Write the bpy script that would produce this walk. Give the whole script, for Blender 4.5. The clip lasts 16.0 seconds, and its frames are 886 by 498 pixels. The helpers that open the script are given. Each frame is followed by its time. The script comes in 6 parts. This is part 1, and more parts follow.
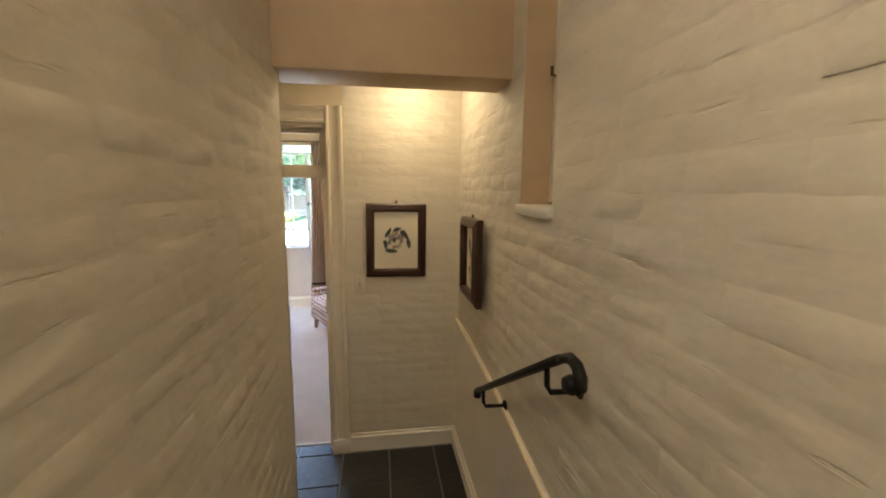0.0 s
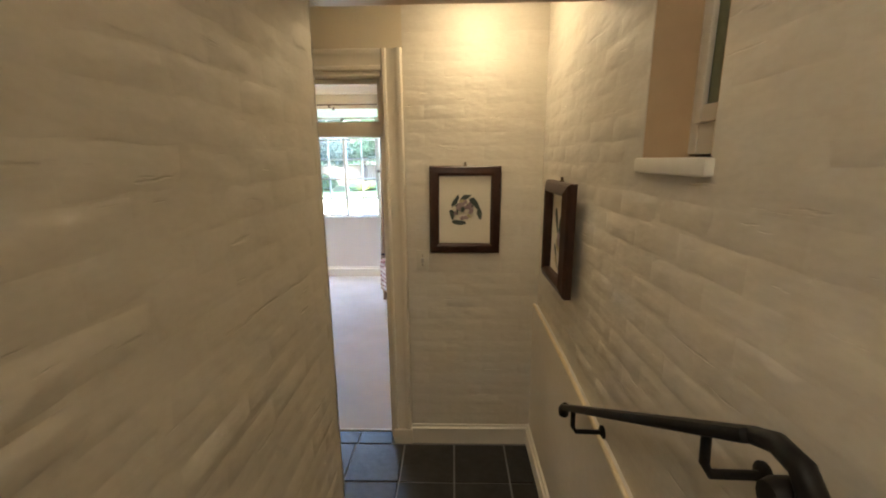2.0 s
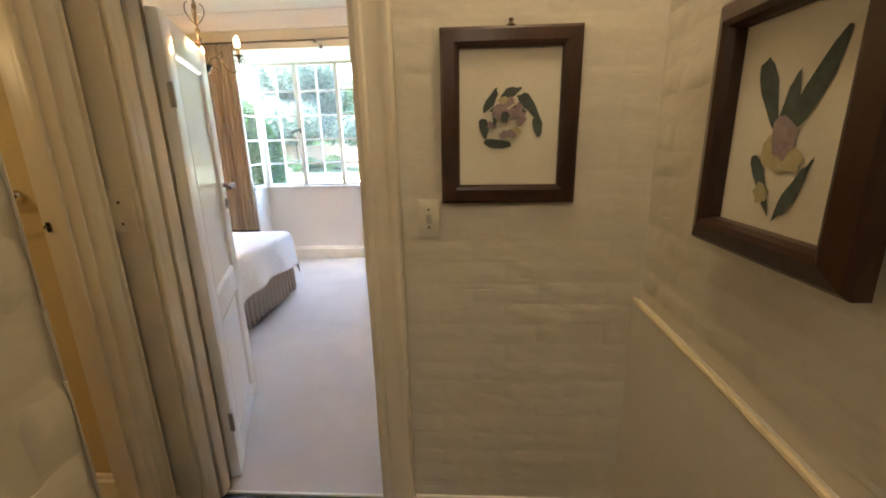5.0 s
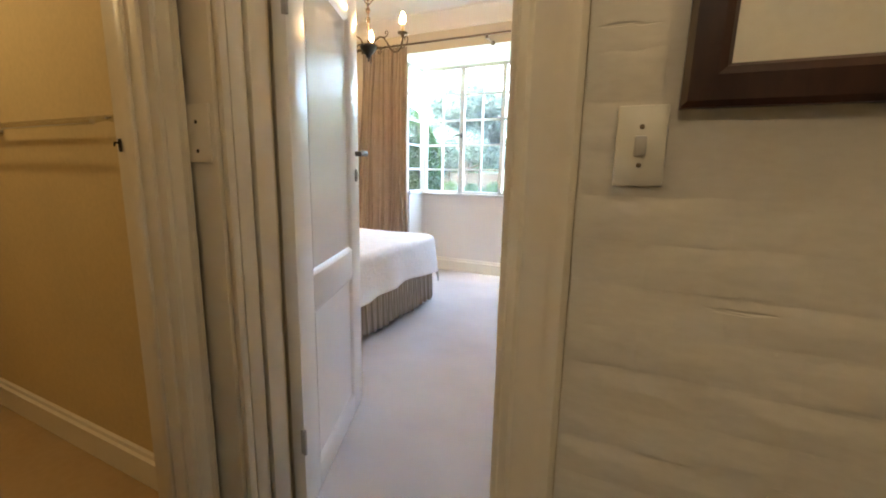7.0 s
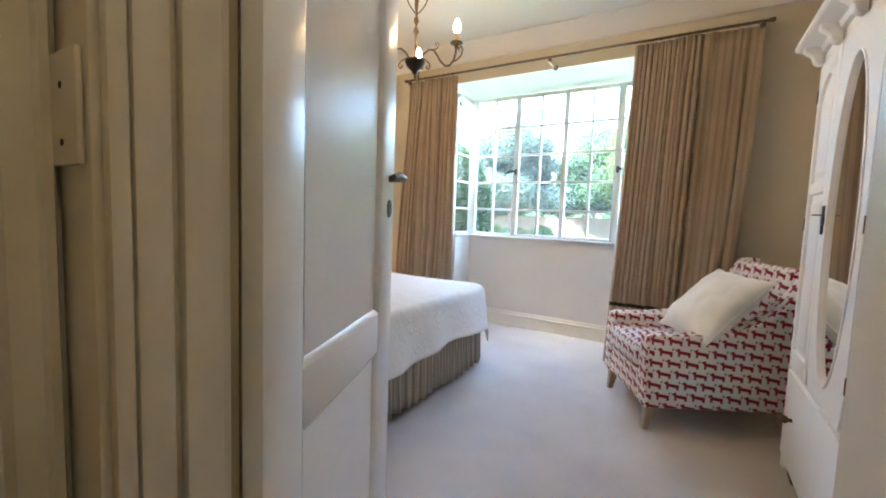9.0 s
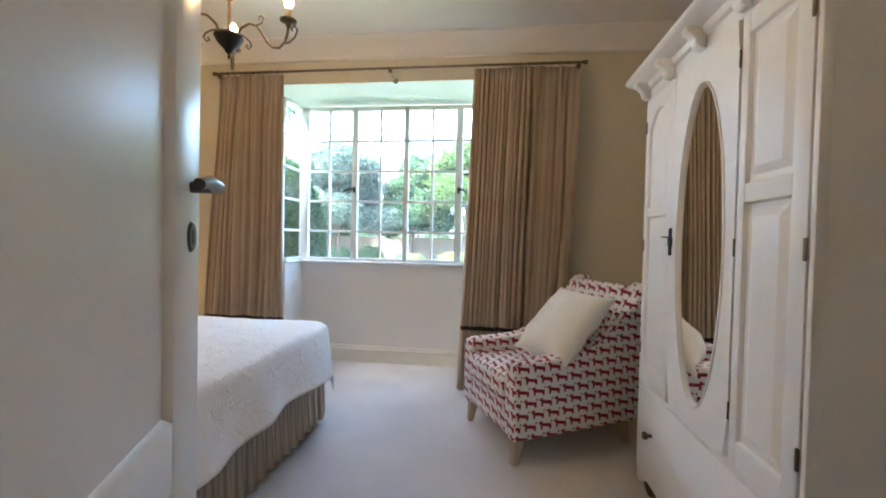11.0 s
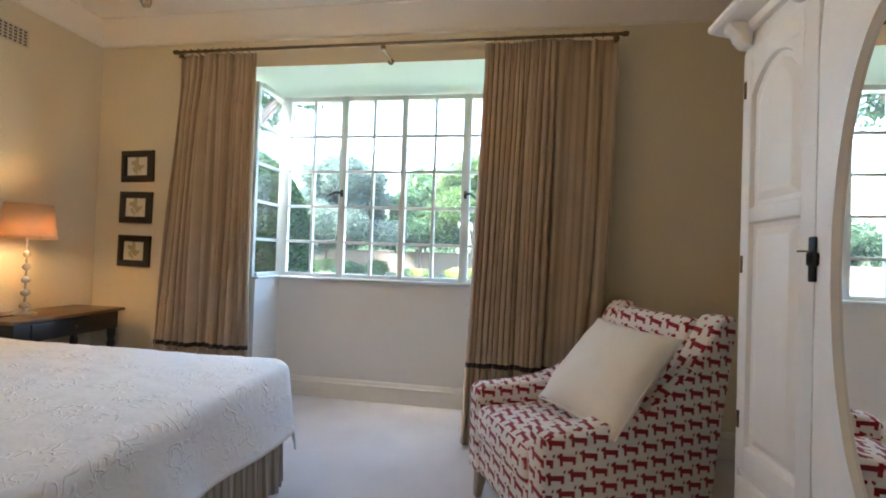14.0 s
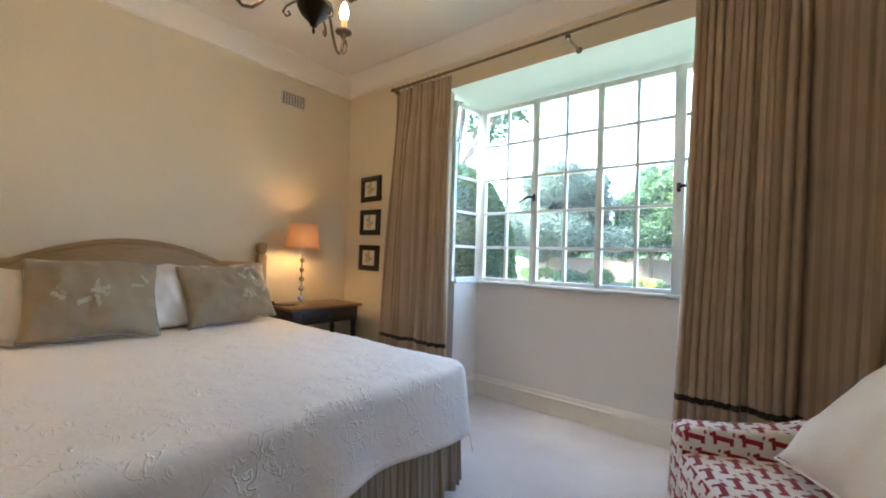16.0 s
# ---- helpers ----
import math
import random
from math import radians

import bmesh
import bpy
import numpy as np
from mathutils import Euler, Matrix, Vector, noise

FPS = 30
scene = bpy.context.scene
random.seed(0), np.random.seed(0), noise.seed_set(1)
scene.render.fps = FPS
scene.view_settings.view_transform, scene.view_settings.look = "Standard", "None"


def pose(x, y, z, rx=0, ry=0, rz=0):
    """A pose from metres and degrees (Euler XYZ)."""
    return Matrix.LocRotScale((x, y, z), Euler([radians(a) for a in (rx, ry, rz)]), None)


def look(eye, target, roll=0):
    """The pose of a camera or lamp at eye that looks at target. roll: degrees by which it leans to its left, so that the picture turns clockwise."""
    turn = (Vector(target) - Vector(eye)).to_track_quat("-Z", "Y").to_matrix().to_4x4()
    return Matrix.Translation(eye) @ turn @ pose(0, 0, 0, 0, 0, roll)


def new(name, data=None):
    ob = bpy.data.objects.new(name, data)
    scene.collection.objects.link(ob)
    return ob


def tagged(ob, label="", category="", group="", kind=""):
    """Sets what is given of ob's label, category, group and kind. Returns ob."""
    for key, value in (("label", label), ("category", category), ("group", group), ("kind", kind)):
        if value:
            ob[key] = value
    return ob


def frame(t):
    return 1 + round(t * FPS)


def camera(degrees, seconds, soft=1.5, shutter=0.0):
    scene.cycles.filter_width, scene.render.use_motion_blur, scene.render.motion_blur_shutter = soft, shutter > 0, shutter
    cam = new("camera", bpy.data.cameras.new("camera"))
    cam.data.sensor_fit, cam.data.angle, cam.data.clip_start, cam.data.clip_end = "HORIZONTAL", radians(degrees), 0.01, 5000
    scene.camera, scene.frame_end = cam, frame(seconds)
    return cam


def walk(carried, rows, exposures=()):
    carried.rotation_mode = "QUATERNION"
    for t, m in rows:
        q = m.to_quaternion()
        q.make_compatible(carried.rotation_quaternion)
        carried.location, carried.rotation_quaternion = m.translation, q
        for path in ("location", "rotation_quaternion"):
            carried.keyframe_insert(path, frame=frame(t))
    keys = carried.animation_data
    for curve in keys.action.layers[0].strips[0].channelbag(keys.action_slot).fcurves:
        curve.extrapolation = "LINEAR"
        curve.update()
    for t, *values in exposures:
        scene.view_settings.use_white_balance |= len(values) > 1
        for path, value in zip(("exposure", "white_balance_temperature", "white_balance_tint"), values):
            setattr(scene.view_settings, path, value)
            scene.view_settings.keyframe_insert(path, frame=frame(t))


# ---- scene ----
cam = camera(94.6, 16.0, 1.9)
EXPOSURES = [(0.0, 5.58, 5950, 10), (2.0, 5.5, 5850, 10), (3.5, 5.38, 5950, 10), (6.0, 5.75, 6300, 11), (8.0, 5.5, 5900, 8), (10.0, 5.15, 5750, 5), (12.5, 4.75, 6050, 8), (16.0, 4.68, 5950, 7)]
PATH = [
    (0, (0.764, -2.911, 1.954), (1.076, -0.956, 1.668), 0.5),
    (0.5, (0.744, -2.845, 1.949), (0.873, -0.881, 1.592), 0.1),
    (1, (0.768, -2.714, 1.949), (0.798, -0.753, 1.558), -0.4),
    (1.5, (0.814, -2.565, 1.928), (0.78, -0.608, 1.518), -0.6),
    (2, (0.818, -2.46, 1.901), (0.769, -0.508, 1.468), -0.5),
    (2.5, (0.817, -2.24, 1.888), (0.771, -0.296, 1.42), -0.6),
    (3, (0.784, -2.036, 1.876), (0.757, -0.099, 1.377), -0.9),
    (3.5, (0.786, -1.891, 1.82), (0.749, 0.042, 1.308), -1.3),
    (6, (0.738, -1.049, 1.373), (0.349, 0.848, 0.873), -0.9),
    (6.5, (0.718, -0.934, 1.315), (0.082, 0.908, 0.864), -0.2),
    (7, (0.632, -0.76, 1.237), (-0.2, 1.024, 0.878), 1.2),
    (7.5, (0.539, -0.609, 1.192), (-0.44, 1.104, 0.868), 1.9),
    (8, (0.443, -0.485, 1.188), (-0.652, 1.169, 0.935), 1.4),
    (8.5, (0.355, -0.339, 1.199), (-0.759, 1.31, 0.996), 1.8),
    (9, (0.29, -0.237, 1.206), (-0.737, 1.472, 1.043), 2.1),
    (9.5, (0.196, -0.128, 1.22), (-0.65, 1.68, 1.089), 1.7),
    (10, (0.094, -0.042, 1.217), (-0.507, 1.863, 1.116), 1.7),
    (12.5, (-0.012, 0.491, 1.25), (-0.088, 2.49, 1.257), 1.3),
    (13, (-0.017, 0.651, 1.252), (-0.086, 2.65, 1.268), 2.0),
    (13.5, (-0.034, 0.709, 1.253), (-0.157, 2.705, 1.267), 2.1),
    (14, (-0.038, 0.779, 1.22), (-0.328, 2.758, 1.251), 2.0),
    (14.5, (0.018, 0.872, 1.221), (-0.536, 2.794, 1.254), 2.0),
    (15, (0.031, 0.889, 1.225), (-0.776, 2.719, 1.245), 1.6),
    (15.5, (0.097, 0.953, 1.215), (-0.968, 2.645, 1.245), 1.7),
    (16, (0.145, 0.985, 1.209), (-1.115, 2.538, 1.244), 1.8),
]
walk(cam, [(t, look(eye, target, roll)) for t, eye, target, roll in PATH], EXPOSURES)

# ---------------- light ----------------
SUN_ELEVATION, SUN_TURN = 58.0, 240.0
world = bpy.data.worlds.new("sky")
scene.world = world
world.use_nodes = True
wn, wl = world.node_tree.nodes, world.node_tree.links
sky = wn.new("ShaderNodeTexSky")
sky.sky_type, sky.sun_disc = "NISHITA", False
sky.sun_elevation, sky.sun_rotation = radians(SUN_ELEVATION), radians(SUN_TURN)
sky.air_density, sky.dust_density, sky.ozone_density = 1.0, 3.5, 1.0
wl.new(sky.outputs["Color"], wn["Background"].inputs["Color"])
wn["Background"].inputs["Strength"].default_value = 0.125

sun_data = bpy.data.lights.new("sun", "SUN")
sun_data.energy, sun_data.angle, sun_data.color = 1.7, radians(14), (1.0, 0.97, 0.93)
sun = new("sun", sun_data)
a, e = radians(SUN_TURN), radians(SUN_ELEVATION)
sun.matrix_world = look((0, 0, 30), Vector((0, 0, 30)) - Vector((math.sin(a) * math.cos(e), math.cos(a) * math.cos(e), math.sin(e))))

WARM = (1.0, 0.66, 0.32)


def bulb_light(name, place, watts, radius=0.05, colour=WARM):
    data = bpy.data.lights.new(name, "POINT")
    data.energy, data.shadow_soft_size, data.color = watts, radius, colour
    ob = new(name, data)
    ob.location = place
    return ob


bulb_light("landing_bulb", (1.02, -0.40, 2.55), 0.038, 0.05, (1.0, 0.78, 0.46))
# unseen stair light, added close to the left wall so it mostly lights the right
bulb_light("added_stair_bulb", (0.371, -3.3, 3.1), 0.48, 0.012, (1.0, 0.84, 0.62))
bulb_light("bathroom_bulb", (-1.7, -0.8, 2.2), 0.27, 0.08, (1.0, 0.70, 0.32))
bulb_light("bedside_bulb", (-3.03, 2.97, 1.33), 0.32, 0.02, (1.0, 0.66, 0.34))
bulb_light("bedside_bulb_far", (-3.03, 0.62, 1.33), 0.32, 0.02, (1.0, 0.66, 0.34))
bulb_light("chandelier_bulb", (-1.21, 1.84, 2.36), 0.42, 0.02, (1.0, 0.76, 0.48))


# ---------------- materials ----------------
def surface(name, base, other=None, rough=0.6, metal=0.0, grain=60.0, stain=3.0, bump=0.1, bump_scale=None, stretch=(1, 1, 1), sheen=0.0, spec=0.5, coat=0.0, random_tint=0.0, depth=0.002, bump_detail=6):
    """Paint, cloth, wood or stone: two scales of colour variation and a fine relief, in world metres."""
    m = bpy.data.materials.new(name)
    m.use_nodes = True
    n, l = m.node_tree.nodes, m.node_tree.links
    p = n["Principled BSDF"]
    other = other or tuple(c * 0.86 for c in base)
    geo = n.new("ShaderNodeNewGeometry")
    mp = n.new("ShaderNodeMapping")
    mp.inputs["Scale"].default_value = stretch
    l.new(geo.outputs["Position"], mp.inputs["Vector"])
    fine = n.new("ShaderNodeTexNoise")
    fine.inputs["Scale"].default_value, fine.inputs["Detail"].default_value = grain, 5
    broad = n.new("ShaderNodeTexNoise")
    broad.inputs["Scale"].default_value, broad.inputs["Detail"].default_value = stain, 4
    l.new(mp.outputs[0], fine.inputs["Vector"]), l.new(mp.outputs[0], broad.inputs["Vector"])
    both = n.new("ShaderNodeMath")
    both.operation = "MULTIPLY_ADD"
    both.inputs[1].default_value = 0.45
    l.new(fine.outputs["Fac"], both.inputs[0])
    half = n.new("ShaderNodeMath")
    half.operation = "MULTIPLY"
    half.inputs[1].default_value = 0.55
    l.new(broad.outputs["Fac"], half.inputs[0]), l.new(half.outputs[0], both.inputs[2])
    ramp = n.new("ShaderNodeValToRGB")
    ramp.color_ramp.elements[0].position, ramp.color_ramp.elements[1].position = 0.32, 0.68
    ramp.color_ramp.elements[0].color, ramp.color_ramp.elements[1].color = (*other, 1), (*base, 1)
    l.new(both.outputs[0], ramp.inputs["Fac"])
    colour = ramp.outputs["Color"]
    if random_tint:
        info = n.new("ShaderNodeObjectInfo")
        hsv = n.new("ShaderNodeHueSaturation")
        rng = n.new("ShaderNodeMapRange")
        rng.inputs["To Min"].default_value, rng.inputs["To Max"].default_value = 1 - random_tint, 1 + random_tint
        l.new(info.outputs["Random"], rng.inputs["Value"]), l.new(rng.outputs[0], hsv.inputs["Value"])
        l.new(colour, hsv.inputs["Color"])
        colour = hsv.outputs["Color"]
    l.new(colour, p.inputs["Base Color"])
    p.inputs["Roughness"].default_value, p.inputs["Metallic"].default_value = rough, metal
    p.inputs["Specular IOR Level"].default_value = spec
    p.inputs["Sheen Weight"].default_value, p.inputs["Coat Weight"].default_value = sheen, coat
    if bump:
        rel = n.new("ShaderNodeTexNoise")
        rel.inputs["Scale"].default_value, rel.inputs["Detail"].default_value = bump_scale or grain, bump_detail
        l.new(mp.outputs[0], rel.inputs["Vector"])
        b = n.new("ShaderNodeBump")
        b.inputs["Strength"].default_value, b.inputs["Distance"].default_value = bump, depth
        l.new(rel.outputs["Fac"], b.inputs["Height"]), l.new(b.outputs[0], p.inputs["Normal"])
    return m


def glowing(name, colour, strength):
    m = bpy.data.materials.new(name)
    m.use_nodes = True
    p = m.node_tree.nodes["Principled BSDF"]
    p.inputs["Base Color"].default_value = (0.9, 0.85, 0.75, 1)
    p.inputs["Emission Color"].default_value, p.inputs["Emission Strength"].default_value = (*colour, 1), strength
    return m


def clear_glass(name, tint=(1, 1, 1)):
    """Thin pane: mostly see-through, with a mirror gloss that grows at a glancing angle and a pale veil painting haze
    over the view.
    """
    m = bpy.data.materials.new(name)
    m.use_nodes = True
    n, l = m.node_tree.nodes, m.node_tree.links
    n.remove(n["Principled BSDF"])
    clear, gloss, mix, lw = n.new("ShaderNodeBsdfTransparent"), n.new("ShaderNodeBsdfGlossy"), n.new("ShaderNodeMixShader"), n.new("ShaderNodeLayerWeight")
    power, scale = n.new("ShaderNodeMath"), n.new("ShaderNodeMath")
    power.operation, scale.operation = "POWER", "MULTIPLY_ADD"
    power.inputs[1].default_value, scale.inputs[1].default_value, scale.inputs[2].default_value = 5.0, 0.10, 0.012
    clear.inputs["Color"].default_value = (*tint, 1)
    gloss.inputs["Roughness"].default_value = 0.01
    l.new(lw.outputs["Facing"], power.inputs[0]), l.new(power.outputs[0], scale.inputs[0]), l.new(scale.outputs[0], mix.inputs[0])
    l.new(clear.outputs[0], mix.inputs[1]), l.new(gloss.outputs[0], mix.inputs[2])
    # faint translucent share on the pane, standing in for the garden's haze
    haze, haze_mix = n.new("ShaderNodeBsdfTranslucent"), n.new("ShaderNodeMixShader")
    haze_mix.inputs[0].default_value = 0.016
    l.new(mix.outputs[0], haze_mix.inputs[1]), l.new(haze.outputs[0], haze_mix.inputs[2])
    l.new(haze_mix.outputs[0], n["Material Output"].inputs["Surface"])
    return m


def striped(name, c1, c2, pitch, share, axis=0, rough=0.9, other=None):
    """Woven cloth with stripes along its own u coordinate."""
    m = surface(name, c1, other, rough, grain=400, stain=6, bump=0.25, bump_scale=900, depth=0.0006, sheen=0.2)
    n, l = m.node_tree.nodes, m.node_tree.links
    p = n["Principled BSDF"]
    src = p.inputs["Base Color"].links[0].from_socket
    uv, sep = n.new("ShaderNodeUVMap"), n.new("ShaderNodeSeparateXYZ")
    uv.uv_map = "UVMap"
    l.new(uv.outputs[0], sep.inputs[0])
    frac, less, mix = n.new("ShaderNodeMath"), n.new("ShaderNodeMath"), n.new("ShaderNodeMix")
    frac.operation, less.operation, mix.data_type = "PINGPONG", "LESS_THAN", "RGBA"
    frac.inputs[1].default_value, less.inputs[1].default_value = pitch / 2, pitch / 2 * share
    l.new(sep.outputs[axis], frac.inputs[0]), l.new(frac.outputs[0], less.inputs[0]), l.new(less.outputs[0], mix.inputs[0])
    l.new(src, mix.inputs[6])
    mix.inputs[7].default_value = (*c2, 1)
    l.new(mix.outputs[2], p.inputs["Base Color"])
    return m


def printed_cloth(name, ground, figure, pitch_u=0.099, pitch_v=0.064):
    """White cotton printed with rows of small red long-bodied figures."""
    m = surface(name, ground, tuple(c * 0.9 for c in ground), 0.9, grain=500, stain=8, bump=0.3, bump_scale=1200, depth=0.0005, sheen=0.2)
    n, l = m.node_tree.nodes, m.node_tree.links
    p = n["Principled BSDF"]
    src = p.inputs["Base Color"].links[0].from_socket

    def op(kind, a, b=None):
        q = n.new("ShaderNodeMath")
        q.operation = kind
        for i, v in enumerate((a, b)):
            if v is None:
                continue
            if isinstance(v, (int, float)):
                q.inputs[i].default_value = v
            else:
                l.new(v, q.inputs[i])
        return q.outputs[0]

    uv, sep = n.new("ShaderNodeUVMap"), n.new("ShaderNodeSeparateXYZ")
    uv.uv_map = "UVMap"
    l.new(uv.outputs[0], sep.inputs[0])
    v = op("DIVIDE", sep.outputs[1], pitch_v)
    row = op("FLOOR", v)
    odd = op("FLOORED_MODULO", row, 2.0)
    u = op("ADD", op("DIVIDE", sep.outputs[0], pitch_u), op("MULTIPLY", odd, 0.5))
    fu, fv = op("FRACT", u), op("FRACT", v)
    x = op("MULTIPLY", op("SUBTRACT", 0.5, fu), 1.06)          # -0.5 tail .. 0.5 head
    y = op("MULTIPLY", op("SUBTRACT", fv, 0.5), 1.04)
    def patch(x0, x1, y0, y1, slant=0.0):
        yy = op("SUBTRACT", y, op("MULTIPLY", x, slant))
        return op("MULTIPLY", op("LESS_THAN", op("ABSOLUTE", op("SUBTRACT", x, (x0 + x1) / 2)), (x1 - x0) / 2), op("LESS_THAN", op("ABSOLUTE", op("SUBTRACT", yy, (y0 + y1) / 2)), (y1 - y0) / 2))

    mask = patch(-0.38, 0.34, -0.15, 0.17, 0.24)
    for piece in ((-0.42, -0.27, -0.40, 0.08), (0.19, 0.33, -0.36, 0.1), (0.22, 0.36, 0.0, 0.40), (0.34, 0.47, 0.14, 0.34), (-0.48, -0.38, -0.05, 0.14, -0.6)):
        mask = op("MAXIMUM", mask, patch(*piece))
    mix = n.new("ShaderNodeMix")
    mix.data_type = "RGBA"
    l.new(mask, mix.inputs[0]), l.new(src, mix.inputs[6])
    mix.inputs[7].default_value = (*figure, 1)
    l.new(mix.outputs[2], p.inputs["Base Color"])
    return m


def add_pits(m):
    """Long sideways cracks and pits in thick paint."""
    n, l = m.node_tree.nodes, m.node_tree.links
    p = n["Principled BSDF"]
    geo, mp, tex, ramp, b = n.new("ShaderNodeNewGeometry"), n.new("ShaderNodeMapping"), n.new("ShaderNodeTexNoise"), n.new("ShaderNodeMapRange"), n.new("ShaderNodeBump")
    mp.inputs["Scale"].default_value = (1, 1, 11)
    tex.inputs["Scale"].default_value, tex.inputs["Detail"].default_value = 4.2, 4
    ramp.inputs["From Min"].default_value, ramp.inputs["From Max"].default_value = 0.67, 0.76
    l.new(geo.outputs["Position"], mp.inputs["Vector"]), l.new(mp.outputs[0], tex.inputs["Vector"]), l.new(tex.outputs["Fac"], ramp.inputs["Value"])
    b.invert = True
    b.inputs["Strength"].default_value, b.inputs["Distance"].default_value = 0.5, 0.006
    l.new(ramp.outputs[0], b.inputs["Height"])
    l.new(p.inputs["Normal"].links[0].from_socket, b.inputs["Normal"]), l.new(b.outputs[0], p.inputs["Normal"])


PAINTED_BRICK = surface("painted_brick", (0.71, 0.665, 0.58), (0.64, 0.59, 0.50), 0.55, grain=45, stain=2.2, bump=0.55, bump_scale=5, stretch=(1, 1, 2.4), depth=0.016, random_tint=0.015, bump_detail=2.5)
add_pits(PAINTED_BRICK)
SMOOTH_PLASTER = surface("smooth_plaster", (0.74, 0.70, 0.63), (0.68, 0.63, 0.56), 0.6, grain=30, stain=2, bump=0.15, bump_scale=25, depth=0.003)
BEAM_PAINT = surface("beam_paint", (0.60, 0.45, 0.29), (0.54, 0.40, 0.25), 0.6, grain=20, stain=1.5, bump=0.1, bump_scale=30)
# bright warm cream for lamplight caught on the ledge's top edge
LIT_EDGE_CREAM = surface("lit_edge_cream", (0.82, 0.70, 0.48), None, 0.35, grain=40, stain=5, bump=0.1)
BEDROOM_WALL = surface("bedroom_wall_paint", (0.69, 0.61, 0.46), (0.65, 0.57, 0.43), 0.75, grain=90, stain=1.2, bump=0.12, bump_scale=140, depth=0.0015)
BAY_WALL = surface("bay_wall_paint", (0.78, 0.75, 0.71), (0.73, 0.70, 0.66), 0.7, grain=90, stain=1.2, bump=0.1, bump_scale=140, depth=0.0015)
# white soffit whose green bounce from the garden is put into the colour
SOFFIT_BOUNCE = surface("soffit_green_bounce", (0.66, 0.76, 0.68), (0.62, 0.72, 0.64), 0.7, grain=90, stain=1.2, bump=0.1, bump_scale=140, depth=0.0015)
BATH_WALL = surface("bathroom_wall_paint", (0.68, 0.55, 0.31), None, 0.7, grain=60, stain=1.5, bump=0.1)
CEILING_PAINT = surface("ceiling_paint", (0.82, 0.78, 0.74), (0.79, 0.75, 0.70), 0.85, grain=60, stain=1, bump=0.08, bump_scale=120)
WHITE_GLOSS = surface("white_gloss_paint", (0.90, 0.89, 0.87), (0.87, 0.86, 0.835), 0.30, grain=25, stain=3, bump=0.12, bump_scale=35, depth=0.0015)
TRIM_PAINT = surface("cream_trim_paint", (0.82, 0.785, 0.71), (0.78, 0.74, 0.655), 0.33, grain=25, stain=3, bump=0.10, bump_scale=18, depth=0.0012, bump_detail=2)
WARDROBE_PAINT = surface("wardrobe_paint", (0.90, 0.885, 0.87), (0.87, 0.85, 0.835), 0.42, grain=40, stain=2.5, bump=0.2, bump_scale=60, stretch=(1, 1, 0.25), depth=0.0012)
# a darker, yellower cream than TRIM_PAINT, for the door frames
FRAME_PAINT = surface("darker_cream_frame_paint", (0.77, 0.71, 0.60), (0.71, 0.65, 0.54), 0.36, grain=25, stain=3, bump=0.10, bump_scale=18, depth=0.0012, bump_detail=2)
SLATE = surface("slate", (0.040, 0.042, 0.044), (0.016, 0.017, 0.019), 0.38, grain=25, stain=6, bump=0.5, bump_scale=14, depth=0.006, random_tint=0.3)
GROUT = surface("grout", (0.30, 0.30, 0.29), (0.2, 0.2, 0.2), 0.9, grain=200, stain=8, bump=0.3)
CARPET = surface("carpet", (0.68, 0.625, 0.58), (0.52, 0.475, 0.44), 0.95, grain=260, stain=2.4, bump=0.6, bump_scale=700, depth=0.004, sheen=0.3)
BATH_FLOOR = surface("bathroom_floor", (0.50, 0.36, 0.2), (0.42, 0.3, 0.16), 0.4, grain=30, stain=3, bump=0.1)
DARK_WOOD = surface("mahogany", (0.060, 0.024, 0.014), (0.025, 0.010, 0.007), 0.32, grain=60, stain=10, bump=0.15, stretch=(1, 1, 0.3))
BLACK_FRAME = surface("black_stained_wood", (0.018, 0.014, 0.012), (0.010, 0.008, 0.007), 0.35, grain=60, stain=10, bump=0.15)
TABLE_TOP = surface("oak_table_top", (0.20, 0.105, 0.042), (0.12, 0.06, 0.024), 0.35, grain=50, stain=8, bump=0.2, stretch=(6, 0.6, 1))
TABLE_BODY = surface("dark_table_paint", (0.022, 0.020, 0.022), (0.012, 0.011, 0.012), 0.4, grain=50, stain=8, bump=0.1)
LEG_WOOD = surface("limed_wood", (0.50, 0.40, 0.30), (0.40, 0.31, 0.22), 0.55, grain=50, stain=10, bump=0.2, stretch=(3, 3, 0.5))
HEADBOARD_WOOD = surface("pine_headboard", (0.33, 0.21, 0.09), (0.25, 0.155, 0.065), 0.5, grain=40, stain=5, bump=0.2, stretch=(1, 0.3, 2))
BLACK_IRON = surface("black_iron", (0.010, 0.010, 0.011), (0.016, 0.015, 0.013), 0.45, spec=0.22, grain=120, stain=12, bump=0.3, bump_scale=80)
BRONZE = surface("aged_bronze", (0.20, 0.145, 0.09), (0.09, 0.065, 0.04), 0.45, 0.7, grain=120, stain=20, bump=0.3, bump_scale=120)
STEEL = surface("brushed_steel", (0.55, 0.54, 0.52), (0.45, 0.44, 0.42), 0.28, 1.0, grain=200, stain=10, bump=0.05)
DARK_STEEL = surface("dark_steel", (0.16, 0.15, 0.14), (0.10, 0.095, 0.09), 0.35, 1.0, grain=200, stain=10, bump=0.05)
CHROME = surface("chrome", (0.75, 0.74, 0.72), None, 0.12, 1.0, bump=0)
PLASTIC = surface("cream_plastic", (0.72, 0.68, 0.58), None, 0.35, grain=20, stain=5, bump=0)
ROCKER = surface("grey_plastic", (0.5, 0.48, 0.45), None, 0.3, bump=0)
